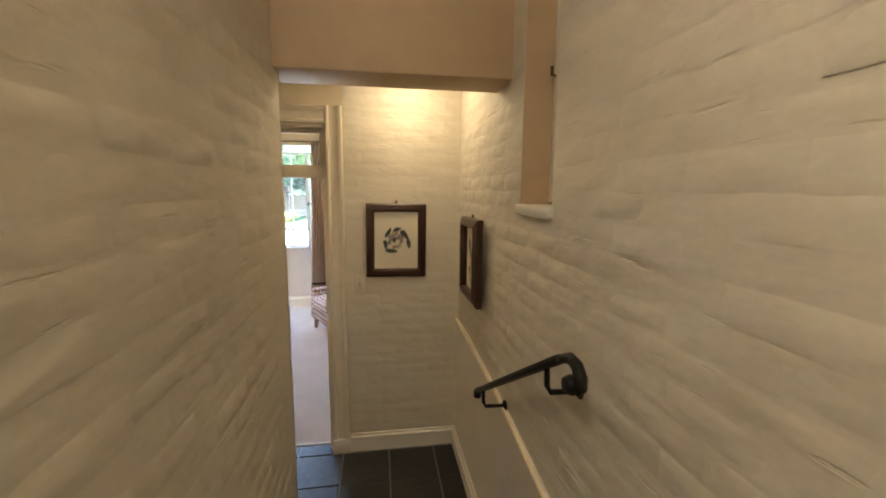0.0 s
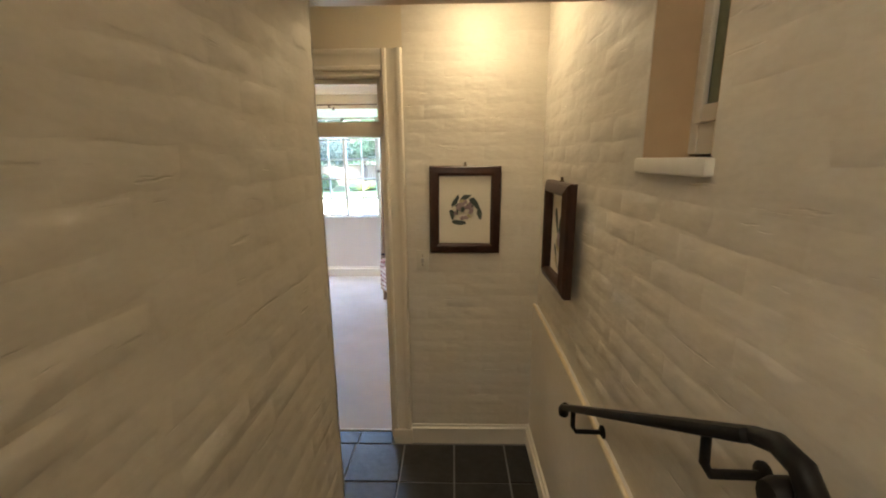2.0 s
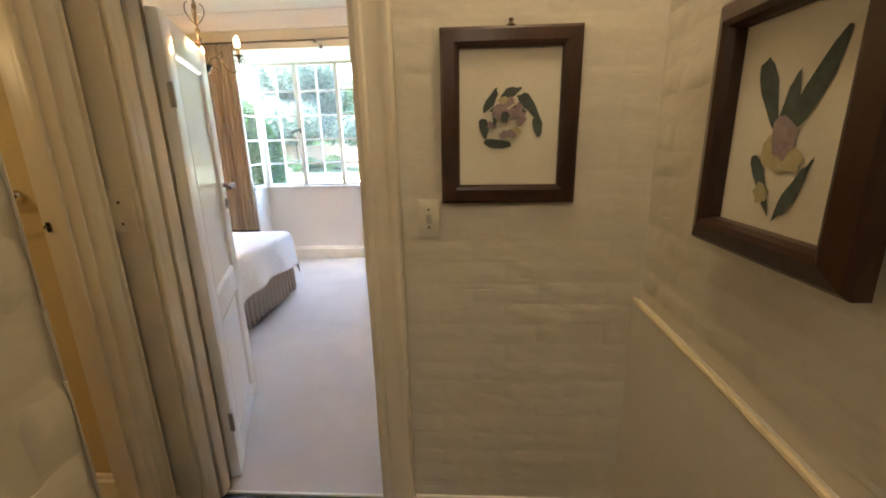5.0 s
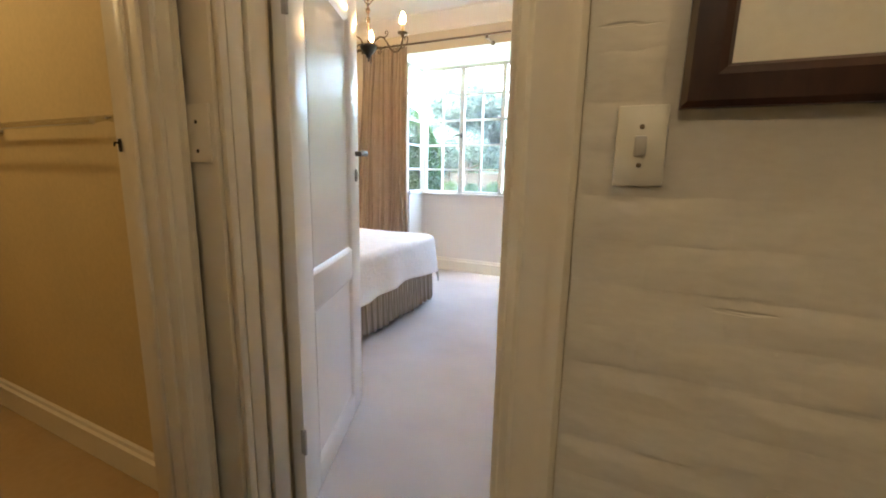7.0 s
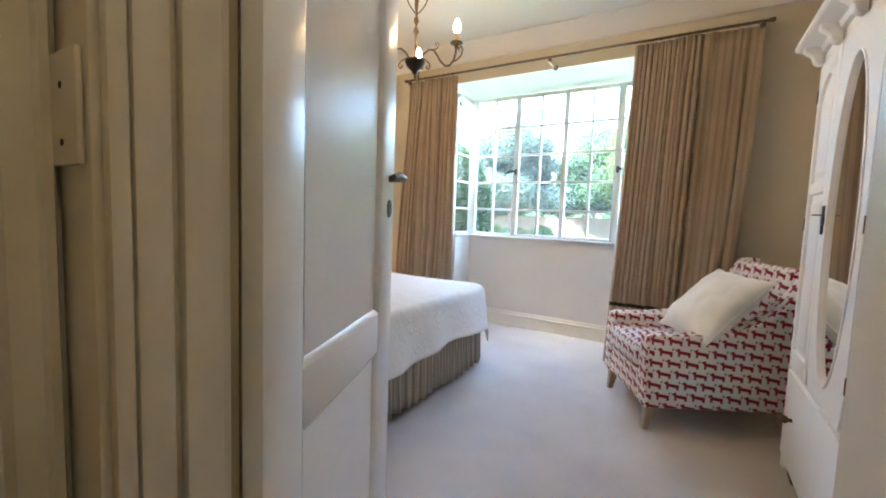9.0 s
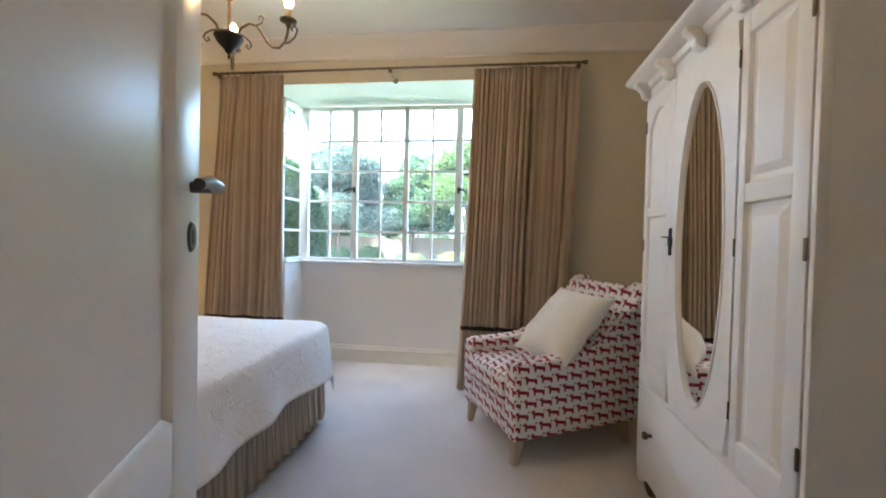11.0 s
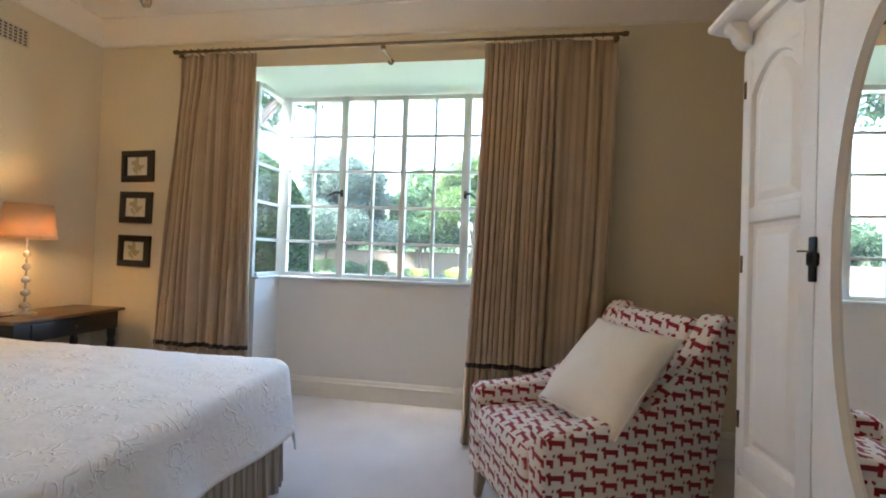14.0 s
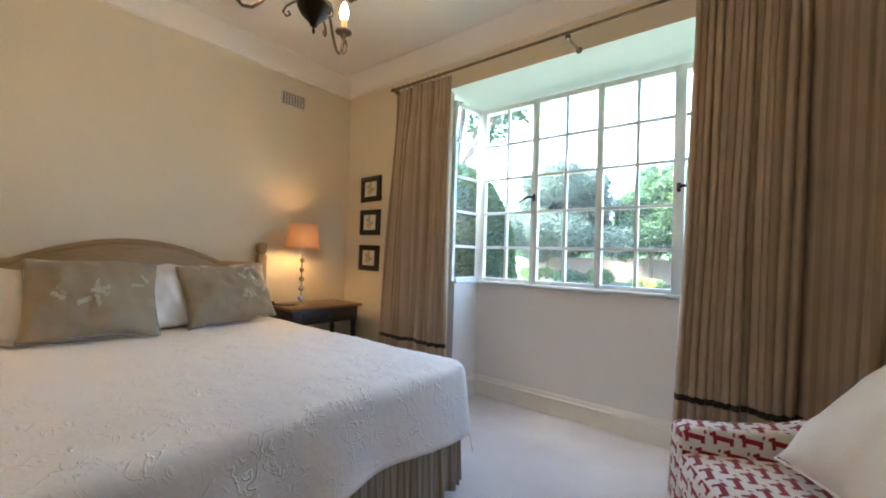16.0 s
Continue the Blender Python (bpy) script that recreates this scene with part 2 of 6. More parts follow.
PAPER = surface("print_paper", (0.80, 0.76, 0.66), (0.74, 0.69, 0.58), 0.8, grain=80, stain=5, bump=0.05)
INK_LEAF = surface("ink_leaf", (0.10, 0.13, 0.11), (0.06, 0.07, 0.07), 0.8, grain=90, stain=30, bump=0)
INK_PETAL = surface("ink_petal", (0.42, 0.33, 0.34), (0.26, 0.19, 0.21), 0.8, grain=90, stain=30, bump=0)
INK_PALE = surface("ink_pale", (0.56, 0.49, 0.30), (0.42, 0.37, 0.21), 0.8, grain=90, stain=30, bump=0)
STEEL_WINDOW = surface("window_paint", (0.66, 0.70, 0.68), (0.60, 0.64, 0.62), 0.4, grain=60, stain=5, bump=0.1)
MIRROR = surface("mirror_silver", (0.88, 0.89, 0.88), (0.87, 0.88, 0.87), 0.0, 1.0, bump=0)
GLASS = clear_glass("window_glass", (0.98, 0.995, 0.99))
NICHE_GLASS = surface("green_obscured_glass", (0.30, 0.32, 0.20), (0.24, 0.27, 0.16), 0.4, grain=50, stain=8, bump=0.3, bump_scale=60)
LAMP_GLASS = surface("lamp_glass", (0.75, 0.70, 0.60), None, 0.08, 0.6, grain=30, stain=30, bump=0)
BED_LINEN = surface("white_matelasse", (0.90, 0.88, 0.835), (0.86, 0.835, 0.785), 0.9, grain=200, stain=3, bump=0.5, bump_scale=26, depth=0.006, sheen=0.2)


def add_vines(m, scale=14.0, height=0.0046):
    """Raised winding lines, thicker in some patches than in others."""
    n, l = m.node_tree.nodes, m.node_tree.links
    p = n["Principled BSDF"]
    geo, line, where, d, rng, ab, mul, b = (n.new(k) for k in ("ShaderNodeNewGeometry", "ShaderNodeTexNoise", "ShaderNodeTexNoise", "ShaderNodeMath", "ShaderNodeMapRange", "ShaderNodeMath", "ShaderNodeMath", "ShaderNodeBump"))
    line.inputs["Scale"].default_value, line.inputs["Detail"].default_value, line.inputs["Distortion"].default_value = scale, 1.0, 1.6
    where.inputs["Scale"].default_value, where.inputs["Detail"].default_value = 9.0, 2
    d.operation, ab.operation, mul.operation = "SUBTRACT", "ABSOLUTE", "MULTIPLY"
    d.inputs[1].default_value = 0.5
    rng.interpolation_type = "SMOOTHSTEP"
    rng.inputs["From Min"].default_value, rng.inputs["From Max"].default_value, rng.inputs["To Min"].default_value, rng.inputs["To Max"].default_value = 0.0, 0.06, 1.0, 0.0
    gate = n.new("ShaderNodeMapRange")
    gate.inputs["From Min"].default_value, gate.inputs["From Max"].default_value = 0.46, 0.64
    l.new(geo.outputs["Position"], line.inputs["Vector"]), l.new(geo.outputs["Position"], where.inputs["Vector"])
    l.new(line.outputs["Fac"], d.inputs[0]), l.new(d.outputs[0], ab.inputs[0]), l.new(ab.outputs[0], rng.inputs["Value"])
    l.new(where.outputs["Fac"], gate.inputs["Value"])
    l.new(rng.outputs[0], mul.inputs[0]), l.new(gate.outputs[0], mul.inputs[1])
    b.inputs["Strength"].default_value, b.inputs["Distance"].default_value = 0.8, height
    l.new(mul.outputs[0], b.inputs["Height"])
    l.new(p.inputs["Normal"].links[0].from_socket, b.inputs["Normal"]), l.new(b.outputs[0], p.inputs["Normal"])


add_vines(BED_LINEN)
WHITE_COTTON = surface("white_cotton", (0.80, 0.77, 0.72), None, 0.9, grain=200, stain=5, bump=0.4, bump_scale=25, depth=0.008)
CREAM_COTTON = surface("cream_cushion", (0.88, 0.85, 0.785), (0.83, 0.80, 0.73), 0.9, grain=300, stain=5, bump=0.35, bump_scale=18, depth=0.008, sheen=0.2)
TAUPE_SATIN = surface("taupe_brocade", (0.31, 0.245, 0.155), (0.225, 0.175, 0.11), 0.6, grain=300, stain=9, bump=0.6, bump_scale=20, depth=0.008, sheen=0.3)
SILVER_THREAD = surface("silver_embroidery", (0.42, 0.385, 0.31), None, 0.4, grain=300, stain=30, bump=0.3)
CURTAIN = striped("curtain_cloth", (0.43, 0.33, 0.225), (0.31, 0.23, 0.155), 0.09, 0.40, other=(0.35, 0.265, 0.18))
CURTAIN_TRIM = surface("curtain_trim", (0.03, 0.024, 0.022), None, 0.9, grain=300, stain=10, bump=0.2)
VALANCE = striped("valance_cloth", (0.47, 0.41, 0.33), (0.29, 0.24, 0.18), 0.034, 0.42)
DOG_CLOTH = printed_cloth("printed_chair_cloth", (0.85, 0.81, 0.79), (0.27, 0.012, 0.028))
BULB = glowing("lit_bulb", (1.0, 0.62, 0.26), 8)
LANDING_GLOW = glowing("lit_diffuser", (1.0, 0.74, 0.4), 0.8)
CANDLE = surface("cream_candle_tube", (0.72, 0.58, 0.36), None, 0.5, bump=0.05)
VENT = surface("vent_plaster", (0.60, 0.54, 0.44), None, 0.8, bump=0.1)
VENT_HOLE_SHADE = surface("vent_hole_shade", (0.12, 0.10, 0.08), None, 0.9, bump=0)
GRASS = surface("grass", (0.042, 0.074, 0.018), (0.030, 0.054, 0.014), 0.9, grain=30, stain=0.6, bump=0.8, bump_scale=60, depth=0.02)


DRIVE = surface("pale_gravel", (0.52, 0.48, 0.42), (0.42, 0.385, 0.33), 0.9, grain=40, stain=0.8, bump=0.6, bump_scale=50, depth=0.01)


def foliage(name, light, dark):
    """Leaves that let some daylight through, paler and darker in broad patches."""
    m = surface(name, light, dark, 0.7, grain=9, stain=0.8, bump=0, spec=0.15)
    n, l = m.node_tree.nodes, m.node_tree.links
    p = n["Principled BSDF"]
    through_leaf, mix = n.new("ShaderNodeBsdfTranslucent"), n.new("ShaderNodeMixShader")
    l.new(p.inputs["Base Color"].links[0].from_socket, through_leaf.inputs["Color"])
    mix.inputs[0].default_value = 0.42
    l.new(p.outputs[0], mix.inputs[1]), l.new(through_leaf.outputs[0], mix.inputs[2])
    l.new(mix.outputs[0], n["Material Output"].inputs["Surface"])
    return m


# dark, mid and grey leaves are paled to put garden haze into colour
LEAF_DARK = foliage("leaf_dark", (0.070, 0.118, 0.066), (0.048, 0.088, 0.046))
LEAF_TOPIARY = foliage("leaf_topiary", (0.036, 0.088, 0.012), (0.016, 0.044, 0.007))
LEAF_MID = foliage("leaf_mid", (0.080, 0.140, 0.068), (0.055, 0.105, 0.050))
LEAF_GREY = foliage("leaf_grey", (0.120, 0.160, 0.130), (0.090, 0.130, 0.105))
LEAF_LIGHT = foliage("leaf_light", (0.095, 0.150, 0.050), (0.065, 0.115, 0.038))
FLOWER = surface("yellow_flower", (0.34, 0.30, 0.03), (0.25, 0.24, 0.03), 0.6, grain=20, stain=5, bump=0)
BARK = surface("bark", (0.16, 0.12, 0.09), (0.09, 0.07, 0.05), 0.9, grain=30, stain=8, bump=0.8, depth=0.01, stretch=(1, 1, 0.3))
GARDEN_WALL = surface("garden_wall_render", (0.27, 0.22, 0.175), (0.235, 0.19, 0.15), 0.85, grain=20, stain=0.7, bump=0.3)
ROOF_TILE = surface("roof_tile", (0.22, 0.12, 0.09), (0.15, 0.08, 0.06), 0.8, grain=20, stain=2, bump=0.3)
DARK_PANE = surface("dark_pane", (0.05, 0.06, 0.07), None, 0.1, bump=0)
SHADE_CLOTH = bpy.data.materials.new("lampshade_cloth")
SHADE_CLOTH.use_nodes = True
_n, _l = SHADE_CLOTH.node_tree.nodes, SHADE_CLOTH.node_tree.links
_d, _t, _m = _n.new("ShaderNodeBsdfDiffuse"), _n.new("ShaderNodeBsdfTranslucent"), _n.new("ShaderNodeMixShader")
_w = _n.new("ShaderNodeTexNoise")
_w.inputs["Scale"].default_value = 180
_r = _n.new("ShaderNodeValToRGB")
_r.color_ramp.elements[0].color, _r.color_ramp.elements[1].color = (0.58, 0.40, 0.25, 1), (0.66, 0.47, 0.31, 1)
_l.new(_w.outputs["Fac"], _r.inputs["Fac"]), _l.new(_r.outputs[0], _d.inputs["Color"]), _l.new(_r.outputs[0], _t.inputs["Color"])
_m.inputs[0].default_value = 0.25
_l.new(_d.outputs[0], _m.inputs[1]), _l.new(_t.outputs[0], _m.inputs[2])
_l.new(_m.outputs[0], _n["Material Output"].inputs["Surface"])


# ---------------- building helpers ----------------
def box(bm, x0, x1, y0, y1, z0, z1, bevel=0.0, m=None, seg=2):
    """A box, with rounded edges where bevel is given."""
    t = bmesh.new()
    bmesh.ops.create_cube(t, size=1, matrix=Matrix.Translation(((x0 + x1) / 2, (y0 + y1) / 2, (z0 + z1) / 2)) @ Matrix.Diagonal((abs(x1 - x0), abs(y1 - y0), abs(z1 - z0), 1)))
    if bevel:
        bmesh.ops.bevel(t, geom=t.edges[:], offset=bevel, segments=seg, affect="EDGES", profile=0.5)
    join(bm, t, m)
    return bm


def join(bm, t, m=None):
    if m is not None:
        bmesh.ops.transform(t, matrix=m, verts=t.verts)
    me = bpy.data.meshes.new("scratch")
    t.to_mesh(me)
    t.free()
    bm.from_mesh(me)
    bpy.data.meshes.remove(me)


def prism(bm, outline, depth, m=None, bevel=0.0, seg=2):
    """An outline in the xz plane, pushed along +y by depth."""
    t = bmesh.new()
    vs = [t.verts.new((x, 0, z)) for x, z in outline]
    f = t.faces.new(vs)
    r = bmesh.ops.extrude_face_region(t, geom=[f])
    bmesh.ops.translate(t, verts=[v for v in r["geom"] if isinstance(v, bmesh.types.BMVert)], vec=(0, depth, 0))
    bmesh.ops.recalc_face_normals(t, faces=t.faces)
    if bevel:
        bmesh.ops.bevel(t, geom=t.edges[:], offset=bevel, segments=seg, affect="EDGES", profile=0.5)
    join(bm, t, m)
    return bm


def lathe(bm, profile, seg=20, m=None):
    """Turned shape from (radius, height) pairs round the z axis."""
    t = bmesh.new()
    rings = []
    for r, z in profile:
        rings.append([t.verts.new((r * math.cos(2 * math.pi * i / seg), r * math.sin(2 * math.pi * i / seg), z)) for i in range(seg)] if r > 1e-5 else [t.verts.new((0, 0, z))])
    for a, b in zip(rings, rings[1:]):
        for i in range(seg):
            j = (i + 1) % seg
            q = [a[i % len(a)], a[j % len(a)], b[j % len(b)], b[i % len(b)]]
            q = list(dict.fromkeys(q))
            if len(q) > 2:
                t.faces.new(q)
    bmesh.ops.recalc_face_normals(t, faces=t.faces)
    join(bm, t, m)
    return bm


def tube(bm, points, radius, seg=10, caps=True, m=None):
    """A round bar along a line of points; radius may be one number or one a point."""
    t = bmesh.new()
    pts = [Vector(p) for p in points]
    rad = [radius] * len(pts) if isinstance(radius, (int, float)) else radius
    rings, side = [], None
    for i, p in enumerate(pts):
        d = (pts[min(i + 1, len(pts) - 1)] - pts[max(i - 1, 0)]).normalized()
        if side is None:
            side = d.orthogonal().normalized()
        side = (side - d * side.dot(d)).normalized()
        up = d.cross(side)
        rings.append([t.verts.new(p + rad[i] * (math.cos(2 * math.pi * k / seg) * side + math.sin(2 * math.pi * k / seg) * up)) for k in range(seg)])
    for a, b in zip(rings, rings[1:]):
        for k in range(seg):
            t.faces.new((a[k], a[(k + 1) % seg], b[(k + 1) % seg], b[k]))
    if caps:
        t.faces.new(rings[0][::-1]), t.faces.new(rings[-1])
    bmesh.ops.recalc_face_normals(t, faces=t.faces)
    join(bm, t, m)
    return bm


def sheet(bm, f, nu, nv, uv=None):
    """A grid of quads; f(u, v) gives the place, uv(u, v) the cloth's own metres."""
    layer = bm.loops.layers.uv.get("UVMap") or bm.loops.layers.uv.new("UVMap")
    g = [[bm.verts.new(f(i / nu, j / nv)) for j in range(nv + 1)] for i in range(nu + 1)]
    for i in range(nu):
        for j in range(nv):
            face = bm.faces.new((g[i][j], g[i + 1][j], g[i + 1][j + 1], g[i][j + 1]))
            if uv:
                for loop, (p, q) in zip(face.loops, ((i, j), (i + 1, j), (i + 1, j + 1), (i, j + 1))):
                    loop[layer].uv = uv(p / nu, q / nv)
    return bm


def box_uv(bm):
    """Cloth coordinates in metres, laid on from the side each face looks to."""
    layer = bm.loops.layers.uv.get("UVMap") or bm.loops.layers.uv.new("UVMap")
    for f in bm.faces:
        n = f.normal
        ax = max(range(3), key=lambda i: abs(n[i]))
        for lp in f.loops:
            c = lp.vert.co
            lp[layer].uv = ((c.y, c.z) if ax == 0 else (c.x, c.z) if ax == 1 else (c.x, c.y))
    return bm


def smooth_by_angle(me, limit=0.7):
    for p in me.polygons:
        p.use_smooth = True
    bm = bmesh.new()
    bm.from_mesh(me)
    for ed in bm.edges:
        if len(ed.link_faces) == 2 and ed.calc_face_angle(0) > limit:
            ed.smooth = False
    bm.to_mesh(me)
    bm.free()


def mesh_object(name, bm, material, smooth=True, limit=0.7):
    bmesh.ops.recalc_face_normals(bm, faces=bm.faces)
    me = bpy.data.meshes.new(name)
    bm.to_mesh(me)
    bm.free()
    me.materials.append(material)
    if smooth:
        smooth_by_angle(me, limit)
    return new(name, me)


def part(name, bm, material, parent, label="", limit=0.7):
    ob = mesh_object(name, bm, material, True, limit)
    ob.parent = parent
    if label:
        ob["label"] = label
    return ob


def thing(name, label, category, m=None, group=""):
    ob = new(name)
    ob.empty_display_size = 0.1
    if m is not None:
        ob.matrix_basis = m
    return tagged(ob, label, category, group)


def setting(name, bm, material, label="", limit=0.7):
    return tagged(mesh_object(name, bm, material, True, limit), label, kind="structure")


def B():
    return bmesh.new()
# ---------------- the large structure ----------------
# bedroom x -3.28..1.5, y 0.2..3.62; landing x -0.5..1.35, y -1.02..0; stairs x 0.355..1.35
setting("ground", box(B(), -150, 150, 3.9, 300, -0.9, -0.35), GRASS, "sunlit mown garden lawn outside the bedroom window")
# stretch from y 8 to 13 is unseen, added to bounce daylight indoors
setting("road_drive", box(B(), -60, 60, 8.0, 20.5, -0.40, -0.345), DRIVE, "pale gravel drive across the sunlit garden")
setting("floor_bedroom", box(B(), -3.5, 1.7, 0.115, 4.1, -0.12, 0.0), CARPET, "pale greyish beige fitted carpet")
setting("floor_landing", box(B(), -0.62, 1.5, -1.06, 0.113, -0.12, -0.008), GROUT, "grey grout bed under dark slate tiles")
setting("floor_bathroom", box(B(), -3.3, -0.62, -1.7, 0.2, -0.12, -0.002), BATH_FLOOR, "tan bathroom floor")

bm = B()
for i, y in enumerate((-1.05, -1.35, -1.65, -1.95)):
    box(bm, 0.356, 1.36, -4.5 if i == 3 else y - 0.3, y, -0.1, 0.18 * (i + 1), 0.006)
setting("stairs", bm, SLATE, "slate covered stairs leading up from the landing")

# bedroom walls
setting("wall_west", box(B(), -3.48, -3.28, 0.06, 3.7, 0, 3.1), BEDROOM_WALL, "warm beige painted bedroom wall")
setting("wall_east", box(B(), 1.5, 1.7, 0.202, 3.7, 0, 3.1), BEDROOM_WALL, "warm beige painted bedroom wall")
bm = B()
box(bm, -3.48, -1.985, 3.62, 3.70, 0, 3.1)
box(bm, 0.175, 1.7, 3.62, 3.70, 0, 3.1)
box(bm, -1.985, 0.175, 3.62, 3.70, 2.60, 3.1)
setting("wall_north", bm, BEDROOM_WALL, "warm beige painted wall around the bay window")
for x0, x1, y0, y1 in ((-2.02, 0.27, 4.045, 4.17), (-2.02, -1.925, 3.702, 4.043), (0.175, 0.27, 3.702, 4.043)):
    setting("wall_bay", box(B(), x0, x1, y0, y1, -0.4, 0.985), BAY_WALL, "pale painted wall below the bay window")
bm = B()
prism(bm, [(3.622, 2.60), (4.2, 2.525), (4.2, 2.75), (3.622, 2.75)], 2.33, Matrix.Translation((0.28, 0, 0)) @ Matrix.Rotation(radians(90), 4, "Z"))
setting("ceiling_bay", bm, SOFFIT_BOUNCE, "pale painted sloping soffit of the bay window")
bm = B()
box(bm, -3.48, -0.40, 0.062, 0.20, 0, 3.1)
box(bm, 0.43, 1.7, 0.0, 0.20, 0, 3.1)
box(bm, -0.40, 0.43, 0.0, 0.20, 2.385, 3.1)
box(bm, -0.62, -0.40, 0.0, 0.062, 0, 3.1)
setting("wall_south", bm, BEDROOM_WALL, "wall with the doorway between landing and bedroom")
setting("ceiling", box(B(), -3.48, 1.7, 0.0, 3.7, 2.95, 3.1), CEILING_PAINT, "white painted bedroom ceiling")

# coved cornice round the bedroom
COVE = [(0, 0), (0.15, 0), (0.15, -0.012), (0.135, -0.018), (0.10, -0.035), (0.06, -0.07), (0.035, -0.105), (0.022, -0.13), (0.022, -0.15), (0, -0.155)]


def run(profile, a, b, inward, z):
    """A moulding along the wall from a to b; the profile is (out from wall, up)."""
    bm = B()
    a, b = Vector(a), Vector(b)
    d = (b - a).normalized()
    n = Vector(inward)
    rings = [[bm.verts.new((*(q + n * o), z + h)) for o, h in profile] for q in (a, b)]
    k = len(profile)
    for i in range(k):
        bm.faces.new((rings[0][i], rings[0][(i + 1) % k], rings[1][(i + 1) % k], rings[1][i]))
    bm.faces.new(rings[0]), bm.faces.new(rings[1][::-1])
    return bm


for k, (a, b, n) in enumerate((((-3.28, 3.62), (1.5, 3.62), (0, -1)), ((-3.28, 0.2), (1.5, 0.2), (0, 1)), ((-3.28, 0.2), (-3.28, 3.62), (1, 0)), ((1.5, 0.2), (1.5, 3.62), (-1, 0)))):
    setting("trim_cornice", run(COVE, a, b, n, 2.949), CEILING_PAINT, "white coved plaster cornice")
SKIRT = [(0, 0), (0.018, 0), (0.018, 0.115), (0.024, 0.12), (0.024, 0.13), (0.014, 0.136), (0.012, 0.155), (0.006, 0.165), (0, 0.165)]
SKIRT_LOW = [(0, 0), (0.018, 0), (0.018, 0.103), (0.024, 0.108), (0.024, 0.118), (0.013, 0.124), (0.011, 0.14), (0, 0.15)]
for a, b, n in (((-3.28, 3.62), (-1.985, 3.62), (0, -1)), ((0.175, 3.62), (1.5, 3.62), (0, -1)), ((-1.925, 4.045), (0.175, 4.045), (0, -1)), ((-1.925, 3.702), (-1.925, 4.045), (1, 0)), ((0.175, 3.62), (0.175, 4.045), (-1, 0)), ((-3.28, 0.2), (-3.28, 3.62), (1, 0)), ((1.5, 0.2), (1.5, 3.62), (-1, 0)), ((-3.28, 0.2), (-0.49, 0.2), (0, 1)), ((0.54, 0.2), (1.5, 0.2), (0, 1))):
    setting("baseboard", run(SKIRT, a, b, n, 0.001), TRIM_PAINT, "cream painted skirting board with moulded top")
for a, b, n in (((0.537, 0.0), (1.324, 0.0), (0, -1)), ((1.324, -1.04), (1.324, 0.0), (-1, 0)), ((-3.2, 0.06), (-0.63, 0.06), (0, -1))):
    setting("baseboard", run(SKIRT_LOW, a, b, n, -0.002), TRIM_PAINT, "cream painted low skirting board")

# landing and stair walls
bm = B()
box(bm, 1.35, 1.55, -4.5, -1.585, 0, 3.35)
box(bm, 1.35, 1.55, -1.268, 0.0, 0, 3.35)
box(bm, 1.35, 1.55, -1.585, -1.268, 0, 1.875)
box(bm, 1.35, 1.55, -1.585, -1.268, 3.0, 3.35)
wall_stair_right = setting("wall_stair_right", bm, PAINTED_BRICK, "white painted rough brick stair wall")
LEDGE = [(0.0, 0.995), (-0.35, 0.988), (-0.7, 0.976), (-1.05, 0.954), (-1.4, 0.918), (-1.75, 0.87)]
bm = prism(B(), [(-1.75, 0.0), (0.0, 0.0)] + LEDGE, 0.028, Matrix.Translation((1.352, 0, 0)) @ Matrix.Rotation(radians(90), 4, "Z"))
setting("wall_landing_lower", bm, SMOOTH_PLASTER, "smooth painted plaster below the brickwork")
# bead along the ledge, its lit top edge put into the colour
bm = B()
tube(bm, [(1.329, y, z) for y, z in LEDGE], 0.009, 8)
setting("trim_lit_edge", bm, LIT_EDGE_CREAM, "warm cream bead on the stair wall ledge, coloured as its lit edge")
wall_stair_left = setting("wall_stair_left", box(B(), 0.145, 0.355, -4.5, -1.02, 0, 3.35), PAINTED_BRICK, "white painted rough brick stair wall")
wall_end = setting("wall_landing_end", box(B(), 0.537, 1.349, -0.004, 0.0, 0.0, 3.0), PAINTED_BRICK, "white painted brick wall at the end of the landing")
setting("wall_stair_back", box(B(), 0.0, 1.6, -4.7, -4.5, 0, 3.4), PAINTED_BRICK)
setting("wall_landing_south", box(B(), -0.62, 0.145, -1.14, -1.02, 0, 3.0), SMOOTH_PLASTER)
setting("beam", box(B(), 0.335, 1.37, -1.12, -0.865, 2.43, 3.35, 0.008), BEAM_PAINT, "painted downstand beam across the stair opening")
setting("ceiling_landing", box(B(), -0.64, 1.4, -1.08, 0.0, 2.72, 2.85), CEILING_PAINT, "landing ceiling")
setting("ceiling_stairs", box(B(), 0.0, 1.6, -4.7, -1.12, 3.30, 3.45), CEILING_PAINT)
# wall with the bathroom door
bm = B()
box(bm, -0.62, -0.50, -0.104, 0.0, 0, 2.85)
box(bm, -0.62, -0.50, -0.93, -0.104, 2.05, 2.85)
box(bm, -0.62, -0.50, -1.1, -0.93, 0, 2.85)
setting("wall_landing_left", bm, SMOOTH_PLASTER, "painted wall with the bathroom doorway")
# bathroom shell
for x0, x1, y0, y1 in ((-3.3, -0.62, 0.058, 0.062), (-3.3, -0.62, -1.72, -1.62), (-3.4, -3.3, -1.72, 0.06), (-0.62, -0.60, -1.62, -1.1)):
    setting("wall_bathroom", box(B(), x0, x1, y0, y1, 0, 2.7), BATH_WALL, "yellow cream bathroom wall")
setting("ceiling_bathroom", box(B(), -3.4, -0.6, -1.72, 0.06, 2.6, 2.7), CEILING_PAINT)


